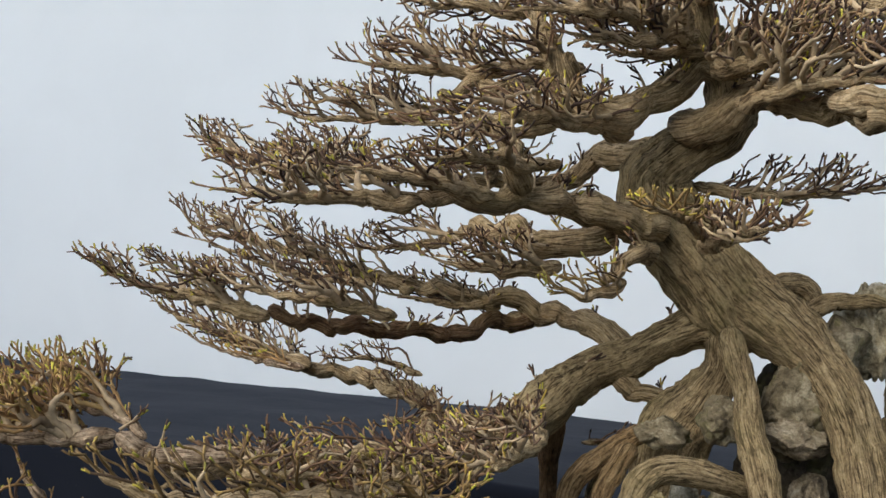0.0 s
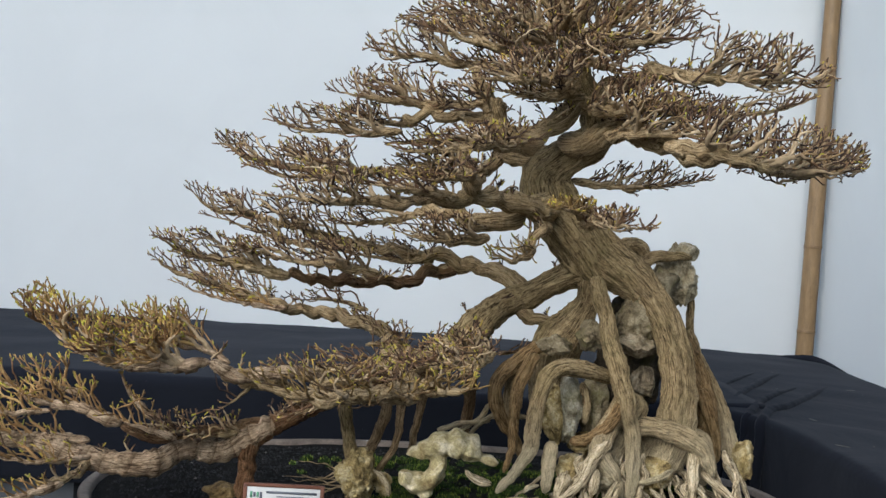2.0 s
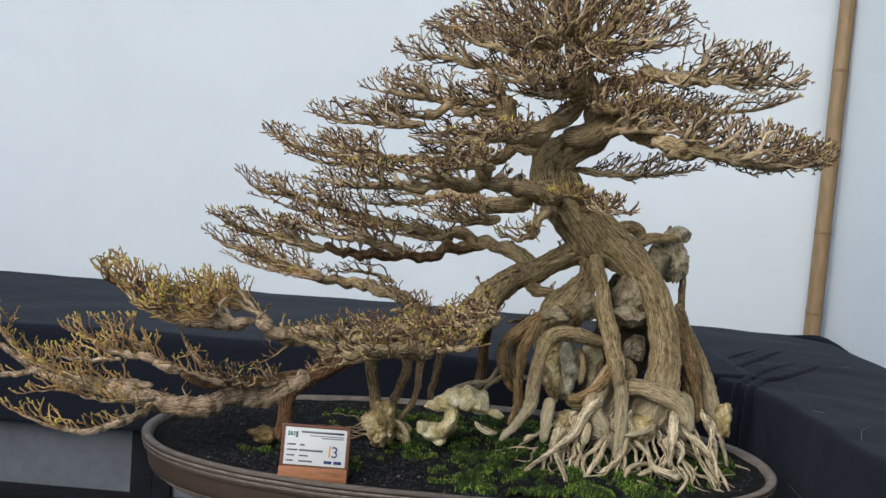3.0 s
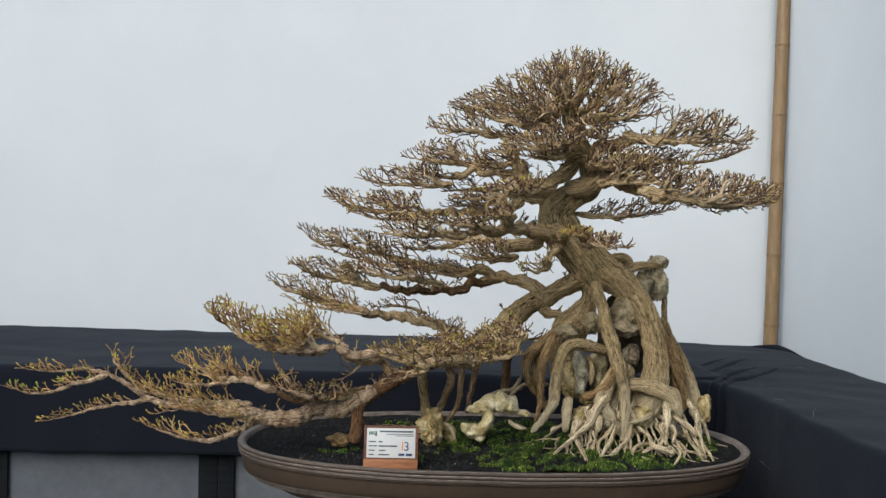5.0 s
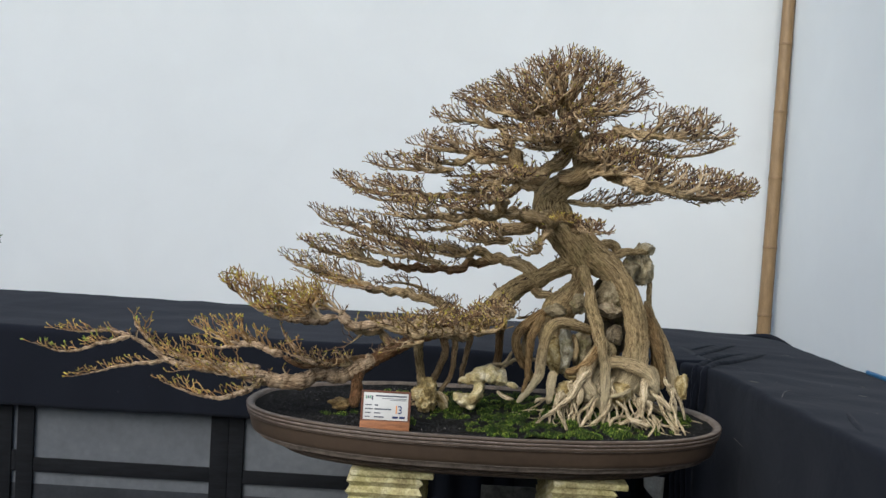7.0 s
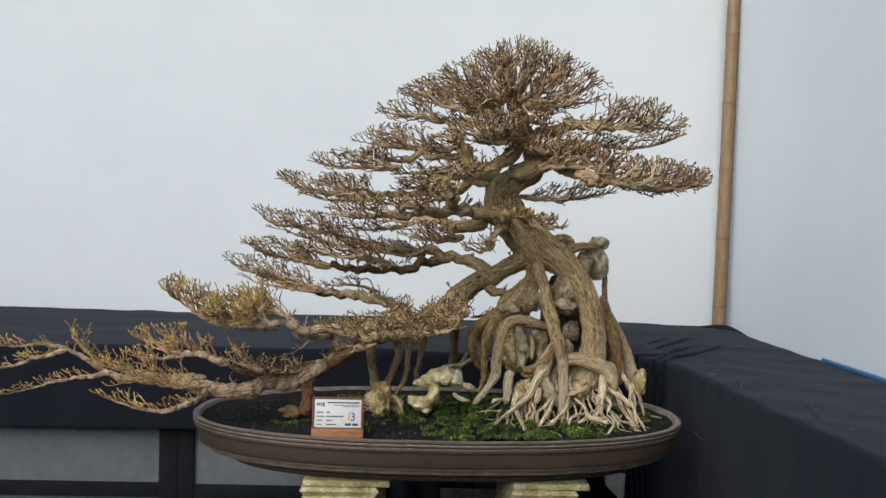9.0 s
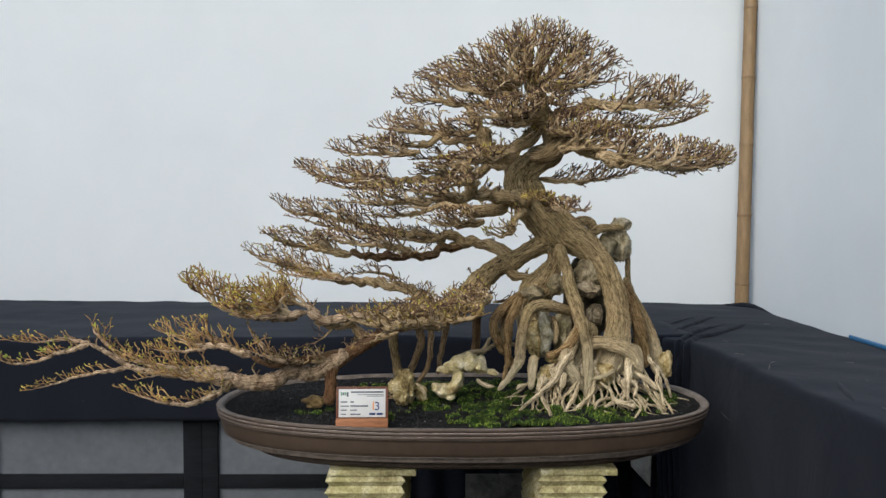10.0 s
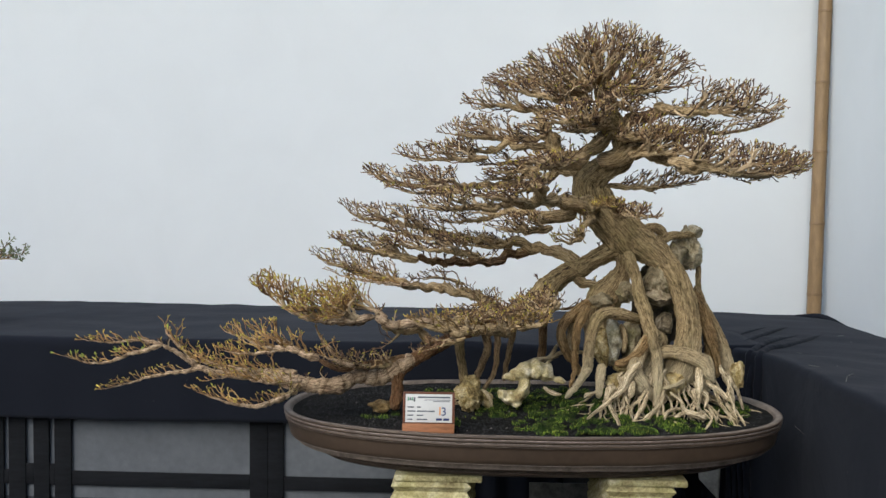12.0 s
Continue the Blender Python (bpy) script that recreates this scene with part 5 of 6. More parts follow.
limb("root", [(0.576, -0.02, 0.911, 0.0056), (0.596, -0.05, 0.874, 0.0056), (0.593, -0.1, 0.825, 0.0041)])
limb("root", [(0.594, 0.02, 0.916, 0.0057), (0.625, 0, 0.864, 0.0057), (0.635, -0.04, 0.812, 0.0042)])
limb("root", [(0.55, -0.06, 0.893, 0.0055), (0.567, -0.1, 0.85, 0.0055), (0.583, -0.14, 0.812, 0.004)])
limb("root", [(0.494, -0.16, 0.838, 0.0033), (0.512, -0.18, 0.818, 0.004), (0.481, -0.22, 0.787, 0.0026)])
limb("root", [(0.545, -0.12, 0.829, 0.0027), (0.529, -0.16, 0.805, 0.0027)])
limb("root", [(0.487, -0.12, 0.888, 0.0054), (0.509, -0.13, 0.865, 0.0054), (0.498, -0.14, 0.834, 0.004)])
limb("root", [(0.185, -0.13, 0.873, 0.004), (0.163, -0.14, 0.869, 0.0054), (0.154, -0.15, 0.861, 0.004)])
limb("root", [(-0.145, -0.05, 0.862, 0.003), (-0.128, -0.05, 0.851, 0.006), (-0.117, -0.05, 0.833, 0.006), (-0.111, -0.05, 0.81, 0.004)], lump=0.12)
limb("root", [(0.045, -0.05, 0.871, 0.003), (0.056, -0.05, 0.862, 0.006), (0.076, -0.05, 0.855, 0.006), (0.097, -0.05, 0.85, 0.004)], lump=0.12)
limb("root", [(0.043, -0.06, 0.875, 0.0055), (0.067, -0.09, 0.86, 0.0055), (0.094, -0.1, 0.859, 0.0041)])
limb("root", [(0.099, 0.15, 0.933, 0.0045), (0.035, 0.15, 0.925, 0.006), (-0.02, 0.14, 0.909, 0.0059)])
limb("root", [(0.176, 0.1, 0.958, 0.0059), (0.098, 0.14, 0.944, 0.0059), (0.053, 0.16, 0.899, 0.0045)])
limb("root", [(0.094, 0.15, 0.973, 0.006), (0.072, 0.16, 0.932, 0.006), (0.016, 0.16, 0.899, 0.0045)])
limb("root", [(0.41, 0.14, 1.303, 0.0134), (0.457, 0.15, 1.326, 0.0134), (0.491, 0.14, 1.329, 0.0104), (0.523, 0.12, 1.326, 0.0089)], lump=0.1)
limb("root", [(0.368, 0.16, 1.349, 0.015), (0.415, 0.17, 1.344, 0.0165), (0.44, 0.18, 1.315, 0.0136)])
limb("root", [(0.548, 0.2, 1.235, 0.0091), (0.549, 0.2, 1.161, 0.0091), (0.552, 0.18, 1.089, 0.009)])
# twig pads
pad([(-0.127, 0.03, 1.57), (-0.197, 0.04, 1.565), (-0.259, 0.05, 1.566), (-0.348, 0.06, 1.566), (-0.404, 0.06, 1.586)], 0.0088, 0.070, 0.085)
pad([(-0.101, 0.1, 1.592), (-0.209, 0.12, 1.6), (-0.28, 0.1, 1.605)], 0.0070, 0.050, 0.06)
pad([(-0.181, 0.05, 1.481), (-0.276, 0.02, 1.478), (-0.361, 0, 1.482), (-0.447, 0, 1.497), (-0.495, 0, 1.525)], 0.0106, 0.070, 0.076)
pad([(-0.188, -0.02, 1.462), (-0.271, -0.05, 1.459), (-0.351, -0.1, 1.459), (-0.414, -0.1, 1.473)], 0.0070, 0.039, 0.051)
pad([(-0.084, -0.2, 1.416), (-0.164, -0.22, 1.412), (-0.241, -0.25, 1.407), (-0.329, -0.28, 1.414)], 0.0123, 0.062, 0.093, green=0.35)
pad([(-0.181, 0.2, 1.315), (-0.29, 0.18, 1.336), (-0.379, 0.15, 1.359), (-0.468, 0.14, 1.375), (-0.55, 0.14, 1.385), (-0.595, 0.14, 1.421)], 0.0123, 0.062, 0.076)
pad([(-0.231, 0.1, 1.313), (-0.372, 0.08, 1.325), (-0.458, 0.06, 1.353), (-0.53, 0.05, 1.37)], 0.0070, 0.035, 0.051)
pad([(-0.334, -0.05, 1.256), (-0.408, -0.07, 1.275), (-0.489, -0.09, 1.285), (-0.542, -0.12, 1.302), (-0.571, -0.15, 1.322)], 0.0123, 0.058, 0.076, green=0.45)
pad([(-0.156, -0.02, 1.269), (-0.253, -0.1, 1.286), (-0.337, -0.1, 1.292), (-0.431, -0.08, 1.313)], 0.0088, 0.058, 0.068)
pad([(-0.398, 0.3, 1.158), (-0.517, 0.33, 1.178), (-0.614, 0.33, 1.207), (-0.689, 0.32, 1.232), (-0.727, 0.3, 1.262)], 0.0123, 0.070, 0.076, green=0.4)
pad([(-0.393, 0.25, 1.154), (-0.517, 0.3, 1.159), (-0.616, 0.34, 1.171), (-0.682, 0.34, 1.195)], 0.0070, 0.029, 0.05, loose=True, green=0.8)
pad([(-0.15, 0.19, 1.112), (-0.172, 0.17, 1.135), (-0.20, 0.16, 1.152), (-0.235, 0.15, 1.165)], 0.0065, 0.034, 0.045)
pad([(-0.10, 0.1, 1.095), (-0.108, 0.07, 1.12), (-0.125, 0.05, 1.138), (-0.15, 0.04, 1.15)], 0.0065, 0.03, 0.04, green=0.3)
pad([(-0.209, 0.38, 1.153), (-0.288, 0.38, 1.174), (-0.372, 0.34, 1.174)], 0.0070, 0.035, 0.043)
pad([(-0.439, -0.25, 1.1), (-0.527, -0.27, 1.094), (-0.61, -0.28, 1.093), (-0.665, -0.28, 1.113), (-0.715, -0.27, 1.142), (-0.772, -0.26, 1.183)], 0.0098, 0.115, 0.11, green=0.72, loose=True, gap=0.0082)
pad([(-0.405, -0.24, 1.099), (-0.46, -0.22, 1.118), (-0.53, -0.21, 1.125), (-0.60, -0.21, 1.135), (-0.655, -0.22, 1.156)], 0.0070, 0.085, 0.09, green=0.6, loose=True, gap=0.0082)
pad([(-0.058, -0.3, 1.08), (-0.145, -0.45, 1.093), (-0.215, -0.5, 1.1), (-0.279, -0.5, 1.111), (-0.311, -0.5, 1.126)], 0.0145, 0.056, 0.085, green=0.6, gap=0.0112)
pad([(-0.05, -0.3, 1.089), (-0.002, -0.42, 1.106), (0.04, -0.45, 1.118)], 0.0115, 0.044, 0.068, green=0.6, gap=0.0112)
pad([(-0.055, -0.03, 1.097), (-0.139, -0.12, 1.095), (-0.22, -0.16, 1.089), (-0.282, -0.2, 1.089), (-0.336, -0.22, 1.1)], 0.0125, 0.044, 0.068, green=0.5, gap=0.0112)
pad([(0.061, -0.1, 1.123), (-0.008, -0.2, 1.118), (-0.088, -0.25, 1.109), (-0.166, -0.28, 1.105)], 0.0115, 0.046, 0.06, green=0.5, gap=0.0112)
pad([(-0.596, -0.25, 0.979), (-0.675, -0.25, 1.005), (-0.762, -0.22, 1.006), (-0.824, -0.2, 1.028), (-0.884, -0.2, 1.048)], 0.0106, 0.091, 0.06, green=0.72, loose=True)
pad([(-0.389, -0.13, 0.953), (-0.481, -0.18, 0.953), (-0.565, -0.25, 0.969)], 0.0106, 0.054, 0.051, green=0.5)
pad([(-0.672, -0.2, 0.932), (-0.775, -0.18, 0.93), (-0.866, -0.15, 0.925), (-0.941, -0.12, 0.934), (-1.007, -0.1, 0.948), (-1.057, -0.1, 0.982)], 0.0088, 0.099, 0.07, green=0.72, loose=True)
pad([(-0.715, -0.28, 1.002), (-0.804, -0.3, 0.999), (-0.866, -0.3, 1.007)], 0.0053, 0.050, 0.06, green=0.72, loose=True)
pad([(-1.107, -0.1, 0.993), (-1.191, -0.08, 1.001), (-1.268, -0.08, 0.994), (-1.365, -0.08, 1.001)], 0.0062, 0.037, 0.03, green=0.72, loose=True)
pad([(-1.04, -0.1, 0.977), (-1.089, -0.1, 1.023), (-1.102, -0.1, 1.062)], 0.0053, 0.046, 0.03, green=0.6, leafy=0.03, loose=True)
pad([(-1.107, -0.1, 0.99), (-1.201, -0.1, 0.962), (-1.269, -0.1, 0.938), (-1.337, -0.1, 0.932), (-1.425, -0.1, 0.956)], 0.0070, 0.029, 0.02, green=0.6, leafy=0.16, loose=True)
pad([(-0.995, -0.1, 0.921), (-1.101, -0.1, 0.902), (-1.169, -0.1, 0.886), (-1.237, -0.1, 0.866), (-1.295, -0.1, 0.853)], 0.0062, 0.029, 0.025, green=0.72, loose=True)
pad([(-0.66, -0.34, 0.892), (-0.72, -0.38, 0.875), (-0.77, -0.39, 0.872), (-0.84, -0.39, 0.887), (-0.913, -0.38, 0.91)], 0.0079, 0.038, 0.04, green=0.7, loose=True)
pad([(-0.545, -0.19, 0.975), (-0.578, -0.2, 1.003), (-0.602, -0.2, 1.03), (-0.618, -0.2, 1.062)], 0.0085, 0.03, 0.035, green=0.4, loose=True)
pad([(-0.643, -0.26, 0.919), (-0.717, -0.34, 0.925), (-0.802, -0.36, 0.945), (-0.894, -0.36, 0.93)], 0.0053, 0.037, 0.05, green=0.72, loose=True)
pad([(-0.014, 0, 1.628), (-0.134, 0, 1.627), (-0.203, 0, 1.635), (-0.267, 0, 1.642)], 0.0106, 0.074, 0.085)
pad([(0.004, 0, 1.709), (-0.081, 0, 1.722), (-0.141, 0, 1.726), (-0.189, 0, 1.735)], 0.0088, 0.085, 0.076)
pad([(0.142, 0, 1.706), (0.071, -0.05, 1.702), (-0.014, -0.05, 1.712)], 0.0106, 0.066, 0.085)
pad([(0.225, -0.02, 1.686), (0.146, -0.15, 1.662), (0.078, -0.2, 1.653), (0.007, -0.2, 1.651)], 0.0123, 0.066, 0.085)
pad([(0.239, 0.02, 1.733), (0.266, -0.1, 1.698), (0.309, -0.15, 1.675)], 0.0106, 0.070, 0.085)
pad([(0.357, -0.05, 1.711), (0.439, -0.06, 1.697), (0.52, -0.07, 1.691), (0.614, -0.06, 1.692), (0.717, -0.05, 1.698)], 0.0123, 0.108, 0.102)
pad([(0.388, 0.15, 1.671), (0.514, 0.15, 1.656), (0.622, 0.15, 1.651), (0.712, 0.15, 1.671), (0.775, 0.15, 1.694)], 0.0088, 0.043, 0.051)
pad([(0.38, -0.2, 1.542), (0.442, -0.28, 1.528), (0.51, -0.32, 1.505), (0.612, -0.22, 1.50), (0.732, -0.08, 1.515), (0.802, 0, 1.535)], 0.0141, 0.101, 0.102)
pad([(0.288, -0.05, 1.572), (0.364, -0.2, 1.561), (0.462, -0.26, 1.552)], 0.0123, 0.081, 0.085)
pad([(0.261, 0, 1.624), (0.34, -0.15, 1.61), (0.428, -0.2, 1.605)], 0.0123, 0.070, 0.085)
pad([(0.247, 0.12, 1.486), (0.365, 0.13, 1.475), (0.456, 0.14, 1.485), (0.546, 0.14, 1.502)], 0.0088, 0.058, 0.051)
pad([(0.264, 0.05, 1.39), (0.283, -0.2, 1.387), (0.308, -0.42, 1.382)], 0.0088, 0.039, 0.043)
pad([(0.261, 0.02, 1.404), (0.217, -0.15, 1.412), (0.174, -0.25, 1.42)], 0.0070, 0.031, 0.043, green=0.7)
pad([(0.15, 0.02, 1.553), (0.047, -0.15, 1.533), (-0.035, -0.18, 1.517), (-0.115, -0.2, 1.511)], 0.0141, 0.043, 0.076, green=0.4)
pad([(0.046, -0.16, 1.468), (-0.005, -0.25, 1.462), (-0.06, -0.3, 1.456)], 0.0106, 0.050, 0.076, green=0.4)
pad([(0.07, 0.02, 1.355), (-0.035, 0, 1.343), (-0.121, 0, 1.358)], 0.0123, 0.062, 0.085)
pad([(0.159, -0.05, 1.338), (0.113, -0.1, 1.314), (0.062, -0.12, 1.324)], 0.0088, 0.054, 0.06, green=0.85)
pad([(0.041, 0.1, 1.568), (-0.066, 0.1, 1.556), (-0.147, 0.1, 1.55)], 0.0106, 0.050, 0.068)
pad([(-0.086, 0.08, 1.395), (-0.176, 0.1, 1.375), (-0.266, 0.1, 1.367)], 0.0088, 0.054, 0.068)
pad([(-0.051, 0.25, 1.288), (-0.144, 0.2, 1.291), (-0.252, 0.16, 1.303)], 0.0088, 0.050, 0.068)
pad([(0.102, 0.17, 1.09), (0.148, 0.17, 1.095), (0.199, 0.17, 1.102)], 0.0053, 0.039, 0.034)
pad([(-0.181, 0.03, 1.113), (-0.143, 0.05, 1.116), (-0.107, 0.06, 1.127)], 0.0053, 0.062, 0.034)
pad([(-0.069, 0.06, 1.105), (-0.023, 0.06, 1.112), (0.027, 0.06, 1.129)], 0.0053, 0.054, 0.034)
pad([(-0.371, -0.2, 1.055), (-0.393, -0.22, 1.037), (-0.425, -0.22, 1.013)], 0.0044, 0.058, 0.025)
# crown: boughs fan out from the top of the trunk and fill one dome
def crown():
    fans = []
    for x, y, z in ((-0.10, 0.05, 1.805), (-0.04, -0.04, 1.815), (-0.03, 0.14, 1.83), (0.02, 0.04, 1.855), (0.06, -0.06, 1.85), (0.09, 0.12, 1.89), (0.13, 0.0, 1.90),
                    (0.17, 0.09, 1.93), (0.19, -0.06, 1.88), (0.225, 0.04, 1.945), (0.27, 0.12, 1.92), (0.27, -0.05, 1.89), (0.31, 0.04, 1.92),
                    (0.34, -0.07, 1.85), (0.36, 0.13, 1.88), (0.39, 0.03, 1.875), (0.43, -0.03, 1.835), (0.46, 0.07, 1.835), (0.20, -0.12, 1.80), (0.08, -0.11, 1.79), (0.32, -0.12, 1.80)):
        f = max(0.0, 1 - abs(x - 0.21) / 0.34)
        root = (0.205 + 0.12 * (x - 0.21), 0.05, 1.735 + 0.07 * f)
        mid = tuple(root[i] + (c - root[i]) * 0.5 + (0.0, 0.0, -0.018 * (1 - f))[i] for i, c in enumerate((x, y, z)))
        fans.append(bough_of([root, mid, (x, y, z)], 0.0098))
    tops = ((-0.15, 1.809), (-0.093, 1.831), (-0.008, 1.882), (0.095, 1.934), (0.163, 1.964), (0.232, 1.981), (0.319, 1.966), (0.373, 1.934), (0.445, 1.894), (0.515, 1.842))
    heart = np.array((0.21, 0.05, 1.68))

    def inside(p):
        x, y, z = p
        top = np.interp(x, *zip(*tops))
        low = np.interp(x, (-0.15, 0.05, 0.2, 0.35, 0.515), (1.79, 1.765, 1.76, 1.80, 1.825))
        deep = 0.17 * math.sqrt(max(0.001, 1 - ((x - 0.19) / 0.36) ** 2))
        s = (y - 0.05) / deep
        return -0.15 < x < 0.515 and low < z < low + (top - low) * math.sqrt(max(0.0, 1 - 0.75 * s * s)) and noise.noise(Vector(p) * 24) > -0.25

    def outward(p):
        d = p - heart
        return d / np.linalg.norm(d) * 1.5
    ramify(fans, inside, outward, 0.18, apart=0.0102)


crown()
pad([(0.187, 0.02, 1.742), (0.086, -0.08, 1.73), (-0.006, -0.1, 1.745), (-0.08, -0.1, 1.763)], 0.0106, 0.062, 0.068)
pad([(0.239, 0.02, 1.761), (0.303, -0.08, 1.746), (0.383, -0.1, 1.756), (0.46, -0.1, 1.766)], 0.0106, 0.072, 0.068)
# inner pads
pad([(0.25, 0.02, 1.66), (0.18, -0.02, 1.648), (0.11, -0.05, 1.645)], 0.0106, 0.055, 0.06)
pad([(0.05, -0.05, 1.139), (-0.006, -0.12, 1.123), (-0.069, -0.15, 1.107)], 0.0088, 0.046, 0.06, green=0.3)
pad([(0.08, -0.2, 1.14), (0.023, -0.3, 1.119), (-0.03, -0.33, 1.102)], 0.0088, 0.050, 0.06, green=0.35)
pad([(-0.039, -0.1, 1.083), (-0.105, -0.18, 1.069), (-0.178, -0.2, 1.053)], 0.0088, 0.046, 0.06, green=0.5)
pad([(-0.187, -0.18, 1.04), (-0.251, -0.2, 1.021), (-0.315, -0.2, 1.001)], 0.0070, 0.043, 0.043, green=0.3)
pad([(0.236, 0, 1.676), (0.175, -0.1, 1.645), (0.122, -0.14, 1.634), (0.072, -0.16, 1.636)], 0.0123, 0.075, 0.068)
pad([(0.088, -0.02, 1.625), (0.035, -0.06, 1.622), (-0.024, -0.08, 1.615), (-0.082, -0.1, 1.621)], 0.0106, 0.058, 0.076)
pad([(0.044, 0.2, 1.528), (-0.049, 0.16, 1.515), (-0.148, 0.12, 1.504)], 0.0106, 0.046, 0.068)
pad([(-0.003, -0.16, 1.431), (-0.084, -0.25, 1.436), (-0.16, -0.3, 1.442)], 0.0106, 0.046, 0.068, green=0.5)
pad([(-0.262, 0.08, 1.492), (-0.333, 0.08, 1.502), (-0.404, 0.08, 1.512)], 0.0070, 0.054, 0.06)
pad([(-0.475, -0.2, 1.076), (-0.576, -0.18, 1.074), (-0.66, -0.17, 1.09)], 0.0088, 0.099, 0.07, green=0.72, loose=True)
pad([(-0.699, -0.15, 1.006), (-0.767, -0.14, 1.025), (-0.833, -0.14, 1.052)], 0.0070, 0.083, 0.05, green=0.72, loose=True)
pad([(-0.796, -0.22, 0.94), (-0.876, -0.22, 0.948), (-0.955, -0.2, 0.971)], 0.0070, 0.083, 0.06, green=0.72, loose=True)
pad([(-0.494, -0.25, 0.955), (-0.543, -0.28, 0.98), (-0.601, -0.3, 1.004)], 0.0070, 0.058, 0.05, green=0.72, loose=True)
pad([(-0.239, -0.35, 1.092), (-0.161, -0.4, 1.112), (-0.087, -0.4, 1.118)], 0.0088, 0.043, 0.06, green=0.45)
pad([(0.031, 0, 1.114), (-0.007, -0.15, 1.105), (-0.041, -0.22, 1.097)], 0.0088, 0.043, 0.06, green=0.4)
# thin roots that creep over the soil in front of the tree, and dry ones behind the props
def creep(x, y, ang, length, r, mat=PALE_ROOT):
    pts, n = [], 6
    for i in range(n):
        pts.append((x, y, soil_z(x, y) + 0.004 + (0.022 * (1 - i / 2) if i < 2 else 0), r * (1 - 0.75 * i / (n - 1))))
        ang += rng.gauss(0, 0.25)
        x, y = x + math.cos(ang) * length / n, y + math.sin(ang) * length / n
    place_part("root", tube_mesh("root", pts, mat, 8, 0.006, 0.15, 0.05, wob=0.8), tree)


for k in range(8):
    ang = radians(-165 + 150 * rng.random())
    creep(0.40 + rng.uniform(0.16, 0.22) * math.cos(ang), -0.02 + rng.uniform(0.10, 0.15) * math.sin(ang), ang + rng.gauss(0, 0.4), rng.uniform(0.04, 0.15), rng.uniform(0.0015, 0.0045))
def finger(ang, r, wide, high):
    """A root finger that leaves the root mass, drops to the soil and runs out over it."""
    pts, n, reach = [], 8, rng.uniform(0.11, 0.21)
    for i in range(n):
        f = i / (n - 1)
        out = 0.09 + reach * f + 0.02 * f * f
        x, y = 0.40 + wide * out * math.cos(ang), 0.0 + 0.72 * out * math.sin(ang)
        pts.append((x, y, soil_z(x, y) + 0.004 + high * max(0.0, 1 - 1.45 * f) ** 1.2, r * (1 - 0.75 * f)))
        ang += rng.gauss(0, 0.13)
    place_part("root", tube_mesh("root", pts, PALE_ROOT, 12, 0.006, 0.14, 0.08, wob=0.9), tree)


def fall(x, z, r):
    """A knobbly white root that hangs over the face of the root mass, forks once and spreads into the soil."""
    pts, n = [], 7
    y, drift = -0.075 - 0.04 * rng.random(), (x - 0.40) * 0.30 + rng.gauss(0, 0.022)
    foot = soil_z(x + drift, y - 0.06) - 0.004
    for i in range(n):
        f = i / (n - 1)
        pts.append((x + drift * f * f + rng.gauss(0, 0.005), y - 0.06 * f * f, z + (foot - z) * f ** 1.15, r * (1 - 0.55 * f) * rng.uniform(0.8, 1.25)))
    place_part("root", tube_mesh("root", pts, PALE_ROOT, 10, 0.005, 0.2, 0.08, wob=1.3, knuckle=0.25), tree)
    a, turn = pts[3], rng.choice((-1, 1)) * rng.uniform(0.012, 0.035)
    side = [(a[0] + turn * f, a[1] - 0.04 * f - 0.004, a[2] + (soil_z(a[0] + turn, a[1] - 0.045) - 0.004 - a[2]) * f ** 1.3, a[3] * (0.8 - 0.35 * f)) for f in (0, 0.35, 0.7, 1)]
    place_part("root", tube_mesh("root", side, PALE_ROOT, 8, 0.005, 0.2, 0.08, wob=1.0), tree)


for k in range(15):
    fall(0.225 + 0.345 * (k + rng.uniform(0.1, 0.9)) / 15, rng.uniform(0.88, 0.955), rng.uniform(0.003, 0.0075))
for k in range(13):
    finger(radians(-170 + 168 * rng.random()), rng.uniform(0.0032, 0.0085), rng.uniform(0.9, 1.12), rng.uniform(0.04, 0.09))
for k in range(12):
    creep(-0.22 + rng.uniform(-0.02, 0.1), 0.06 + rng.uniform(-0.03, 0.06), radians(rng.uniform(130, 215)), rng.uniform(0.12, 0.26), rng.uniform(0.0018, 0.003), BRANCH_BARK)

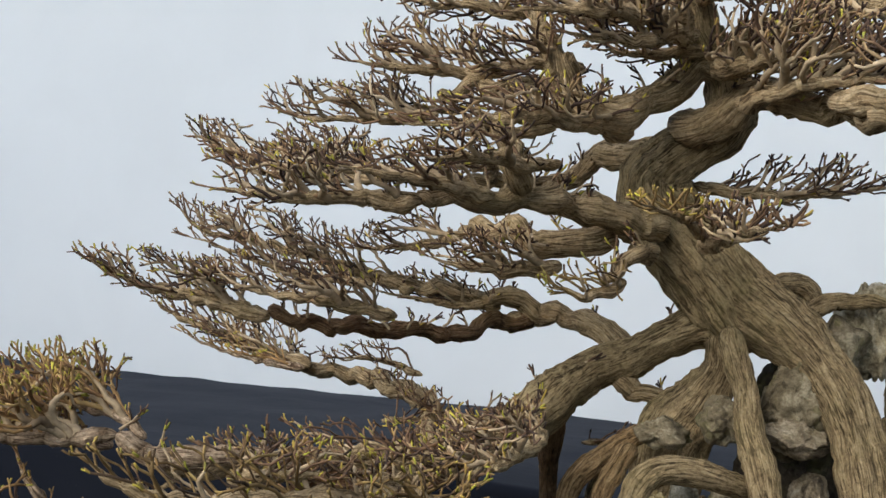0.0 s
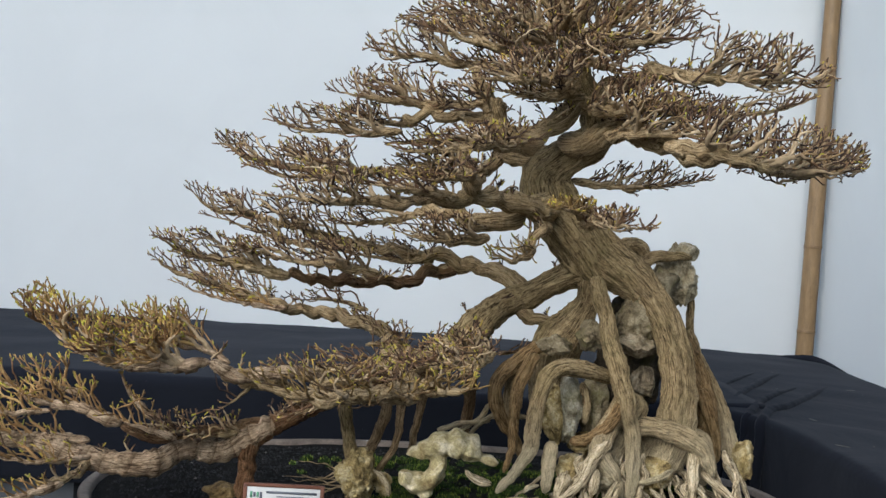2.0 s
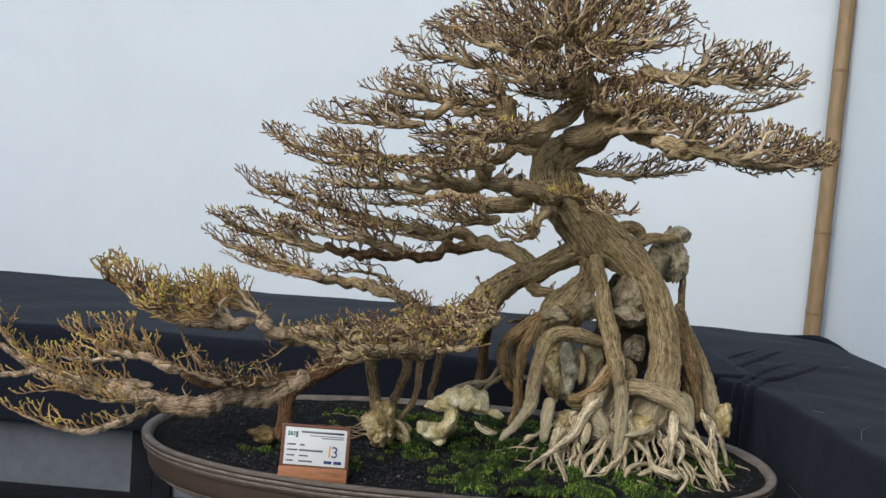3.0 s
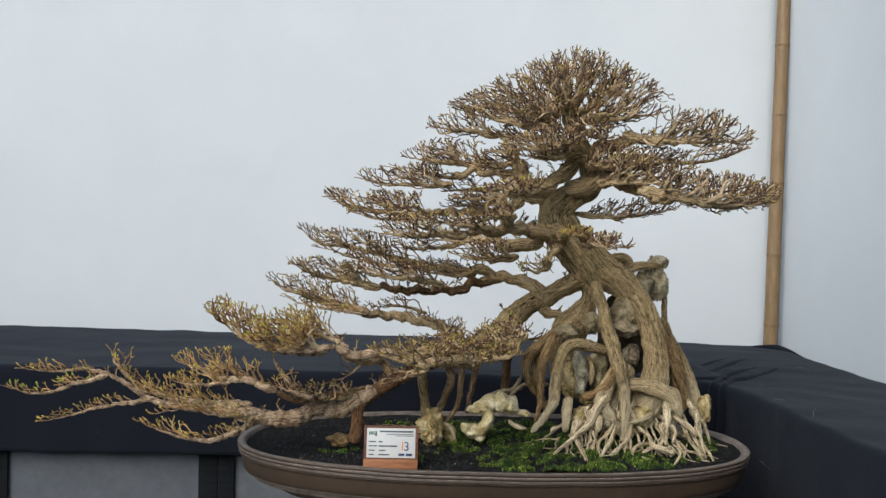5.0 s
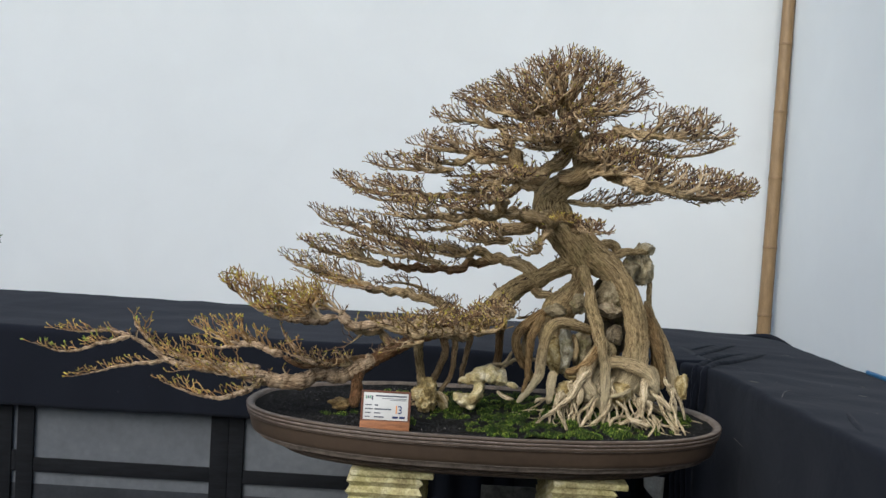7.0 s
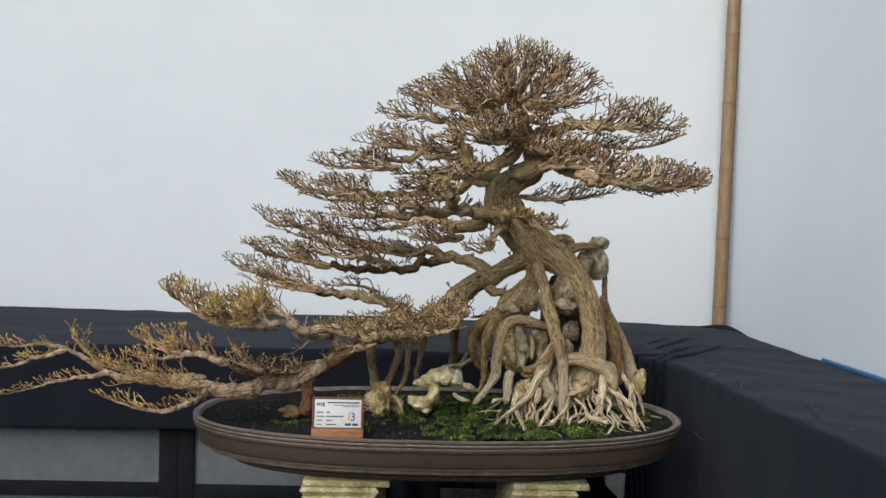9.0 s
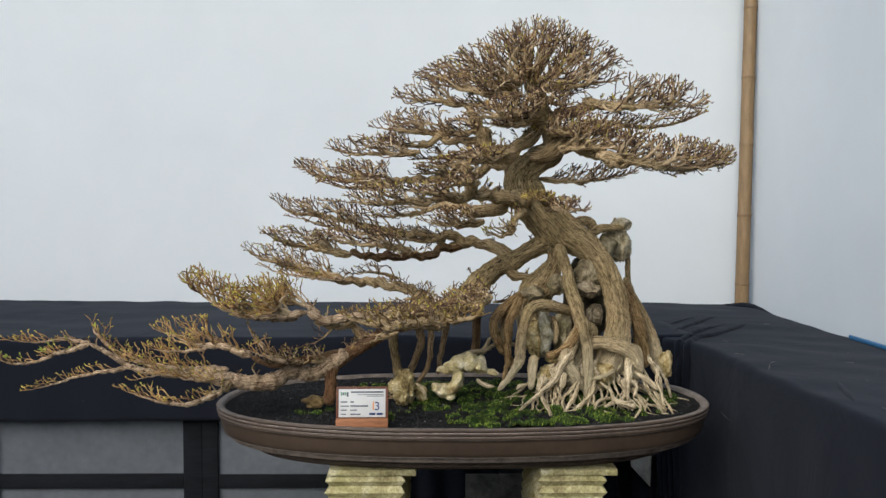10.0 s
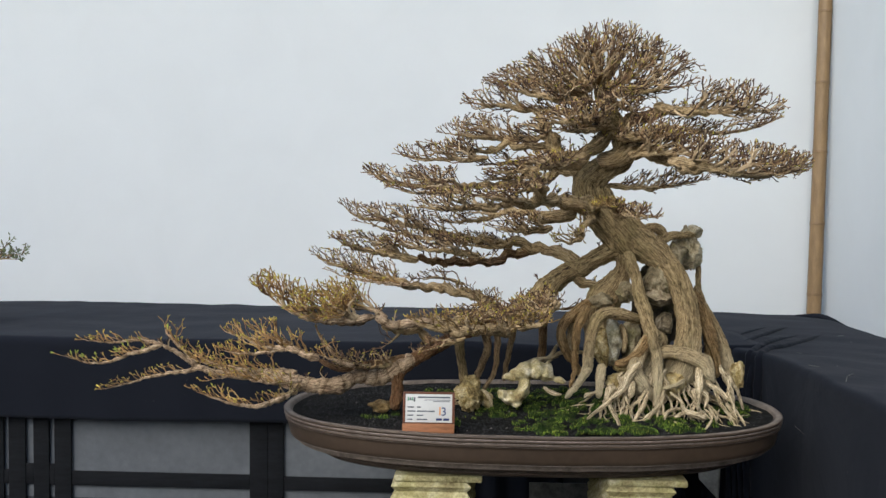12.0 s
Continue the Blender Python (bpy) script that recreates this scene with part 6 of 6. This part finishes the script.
# ---- card on its wooden stand ----
def card_stand(cx, y, z):
    ob = thing("name_card_stand", (cx, y, z), "small printed show card in a reddish wooden stand on the soil", "card stand")
    tilt = Matrix.Translation((cx, y, z)) @ Matrix.Rotation(radians(-8), 4, "X") @ Matrix.Rotation(radians(2), 4, "Z")

    def piece(name, lo, hi, mat, label="", bevel=0.001):
        bm = soft_box(lo, hi, bevel)
        bm.transform(tilt)
        return part(name, bm, mat, ob, label)
    piece("foot", (-0.0705, -0.012, 0.0), (0.0705, 0.020, 0.0275), CARD_WOOD)
    piece("backboard", (-0.0705, 0.0, 0.028), (0.0705, 0.007, 0.112), CARD_FRAME)
    for lo, hi in (((-0.0705, -0.003, 0.028), (-0.064, -0.0005, 0.112)), ((0.064, -0.003, 0.028), (0.0705, -0.0005, 0.112)), ((-0.0638, -0.003, 0.1065), (0.0638, -0.0005, 0.112))):
        piece("edge_strip", lo, hi, CARD_FRAME, bevel=0.0005)
    piece("paper", (-0.0636, -0.0016, 0.030), (0.0636, -0.0004, 0.106), PAPER, "white printed card", 0.0002)
    bars = [(-0.030, 0.058, 0.0975, 0.0042, INK), (-0.012, 0.058, 0.0905, 0.0018, INK), (0.012, 0.058, 0.0865, 0.0018, INK),
            (-0.058, -0.040, 0.071, 0.0030, INK), (-0.032, -0.022, 0.071, 0.0034, INK), (-0.058, -0.036, 0.060, 0.0030, INK), (-0.032, 0.016, 0.060, 0.0036, INK),
            (-0.058, -0.042, 0.049, 0.0030, INK), (-0.032, -0.014, 0.049, 0.0030, INK), (-0.058, -0.044, 0.038, 0.0030, INK), (-0.032, -0.004, 0.038, 0.0034, INK),
            (0.020, 0.036, 0.0385, 0.0060, BLUE_INK), (0.040, 0.056, 0.0385, 0.0060, BLUE_INK),
            (-0.058, -0.054, 0.0930, 0.0100, GREEN_INK), (-0.0525, -0.0485, 0.0930, 0.0080, INK), (-0.047, -0.043, 0.0930, 0.0090, GREEN_INK), (-0.0415, -0.037, 0.0915, 0.0120, INK)]
    for x0, x1, zc, hh, mat in bars:
        piece("print_bar", (x0, -0.0019, zc - hh / 2), (x1, -0.0017, zc + hh / 2), mat, bevel=0)
    for char, x, size, mat in (("1", 0.022, 0.034, ORANGE_INK), ("3", 0.033, 0.032, BLUE_INK)):
        curve = bpy.data.curves.new("numeral", "FONT")
        curve.body, curve.size, curve.extrude = char, size, 0.00015
        holder = new("numeral", curve)
        dg = bpy.context.evaluated_depsgraph_get()
        me = bpy.data.meshes.new_from_object(holder.evaluated_get(dg))
        bpy.data.objects.remove(holder)
        me.transform(tilt @ Matrix.Translation((x, -0.0021, 0.049)) @ Matrix.Rotation(radians(90), 4, "X"))
        me.materials.clear()
        me.materials.append(mat)
        place_part("numeral", me, ob)
    return ob


card_stand(-0.281, -0.333, 0.792)


# ---- the next bonsai on the back bench, only its outer sprays show ----
def neighbour(x, y, z):
    ob = thing("bonsai_tree", (x, y, z), "neighbouring bonsai with sparse pale green leaves on the bench", "bonsai tree")
    bm = bmesh.new()
    bmesh.ops.create_cone(bm, cap_ends=True, segments=40, radius1=0.15, radius2=0.19, depth=0.09, matrix=Matrix.Translation((x, y, z + 0.045)))
    bmesh.ops.bevel(bm, geom=list(bm.edges), offset=0.004, segments=1, affect="EDGES")
    part("pot", bm, CLAY, ob, "round brown clay pot")
    place_part("trunk", tube_mesh("trunk", [(x, y, z + 0.08, 0.04), (x + 0.04, y, z + 0.18, 0.032), (x - 0.01, y, z + 0.28, 0.026), (x + 0.04, y, z + 0.40, 0.018), (x + 0.03, y, z + 0.52, 0.008)], BARK, 20), ob)
    for hz, reach, lift in ((0.28, 0.34, -0.02), (0.29, 0.36, 0.0), (0.315, 0.30, 0.03), (0.44, 0.16, 0.06)):
        base = (x + 0.02, y, z + hz)
        bough, end = arc(base, unit((1, rng.uniform(-0.25, 0.1), lift)), reach, 0.010, 0.0022, 0.05, 9, 0.10)
        br = place_part("branch", tube_mesh("branch", bough, BRANCH_BARK, 8, 0.01, 0.1, 0.03), ob)
        for k in range(3, 9):
            for _ in range(4):
                tw, e = arc(bough[k][:3], unit((rng.uniform(0, 1), rng.uniform(-1, 1), rng.uniform(0.1, 1))), rng.uniform(0.02, 0.06), 0.0018, 0.0009, 0.3, 4, 0.2)
                runs, kinds = [tw], [0]
                for q in tw[2:]:
                    for _ in range(2):
                        d = unit([c + rng.gauss(0, 0.7) for c in e])
                        runs.append([(*q[:3], 0.0008), *[(*(q[i] + d[i] * f for i in range(3)), g) for f, g in ((0.008, 0.0035), (0.016, 0.0008))]])
                        kinds.append(1)
                place_part("twig", branched_mesh("twig", runs, kinds, (TWIG, GREY_LEAF)), br)
    return ob


neighbour(-2.495, 0.98, 0.880)
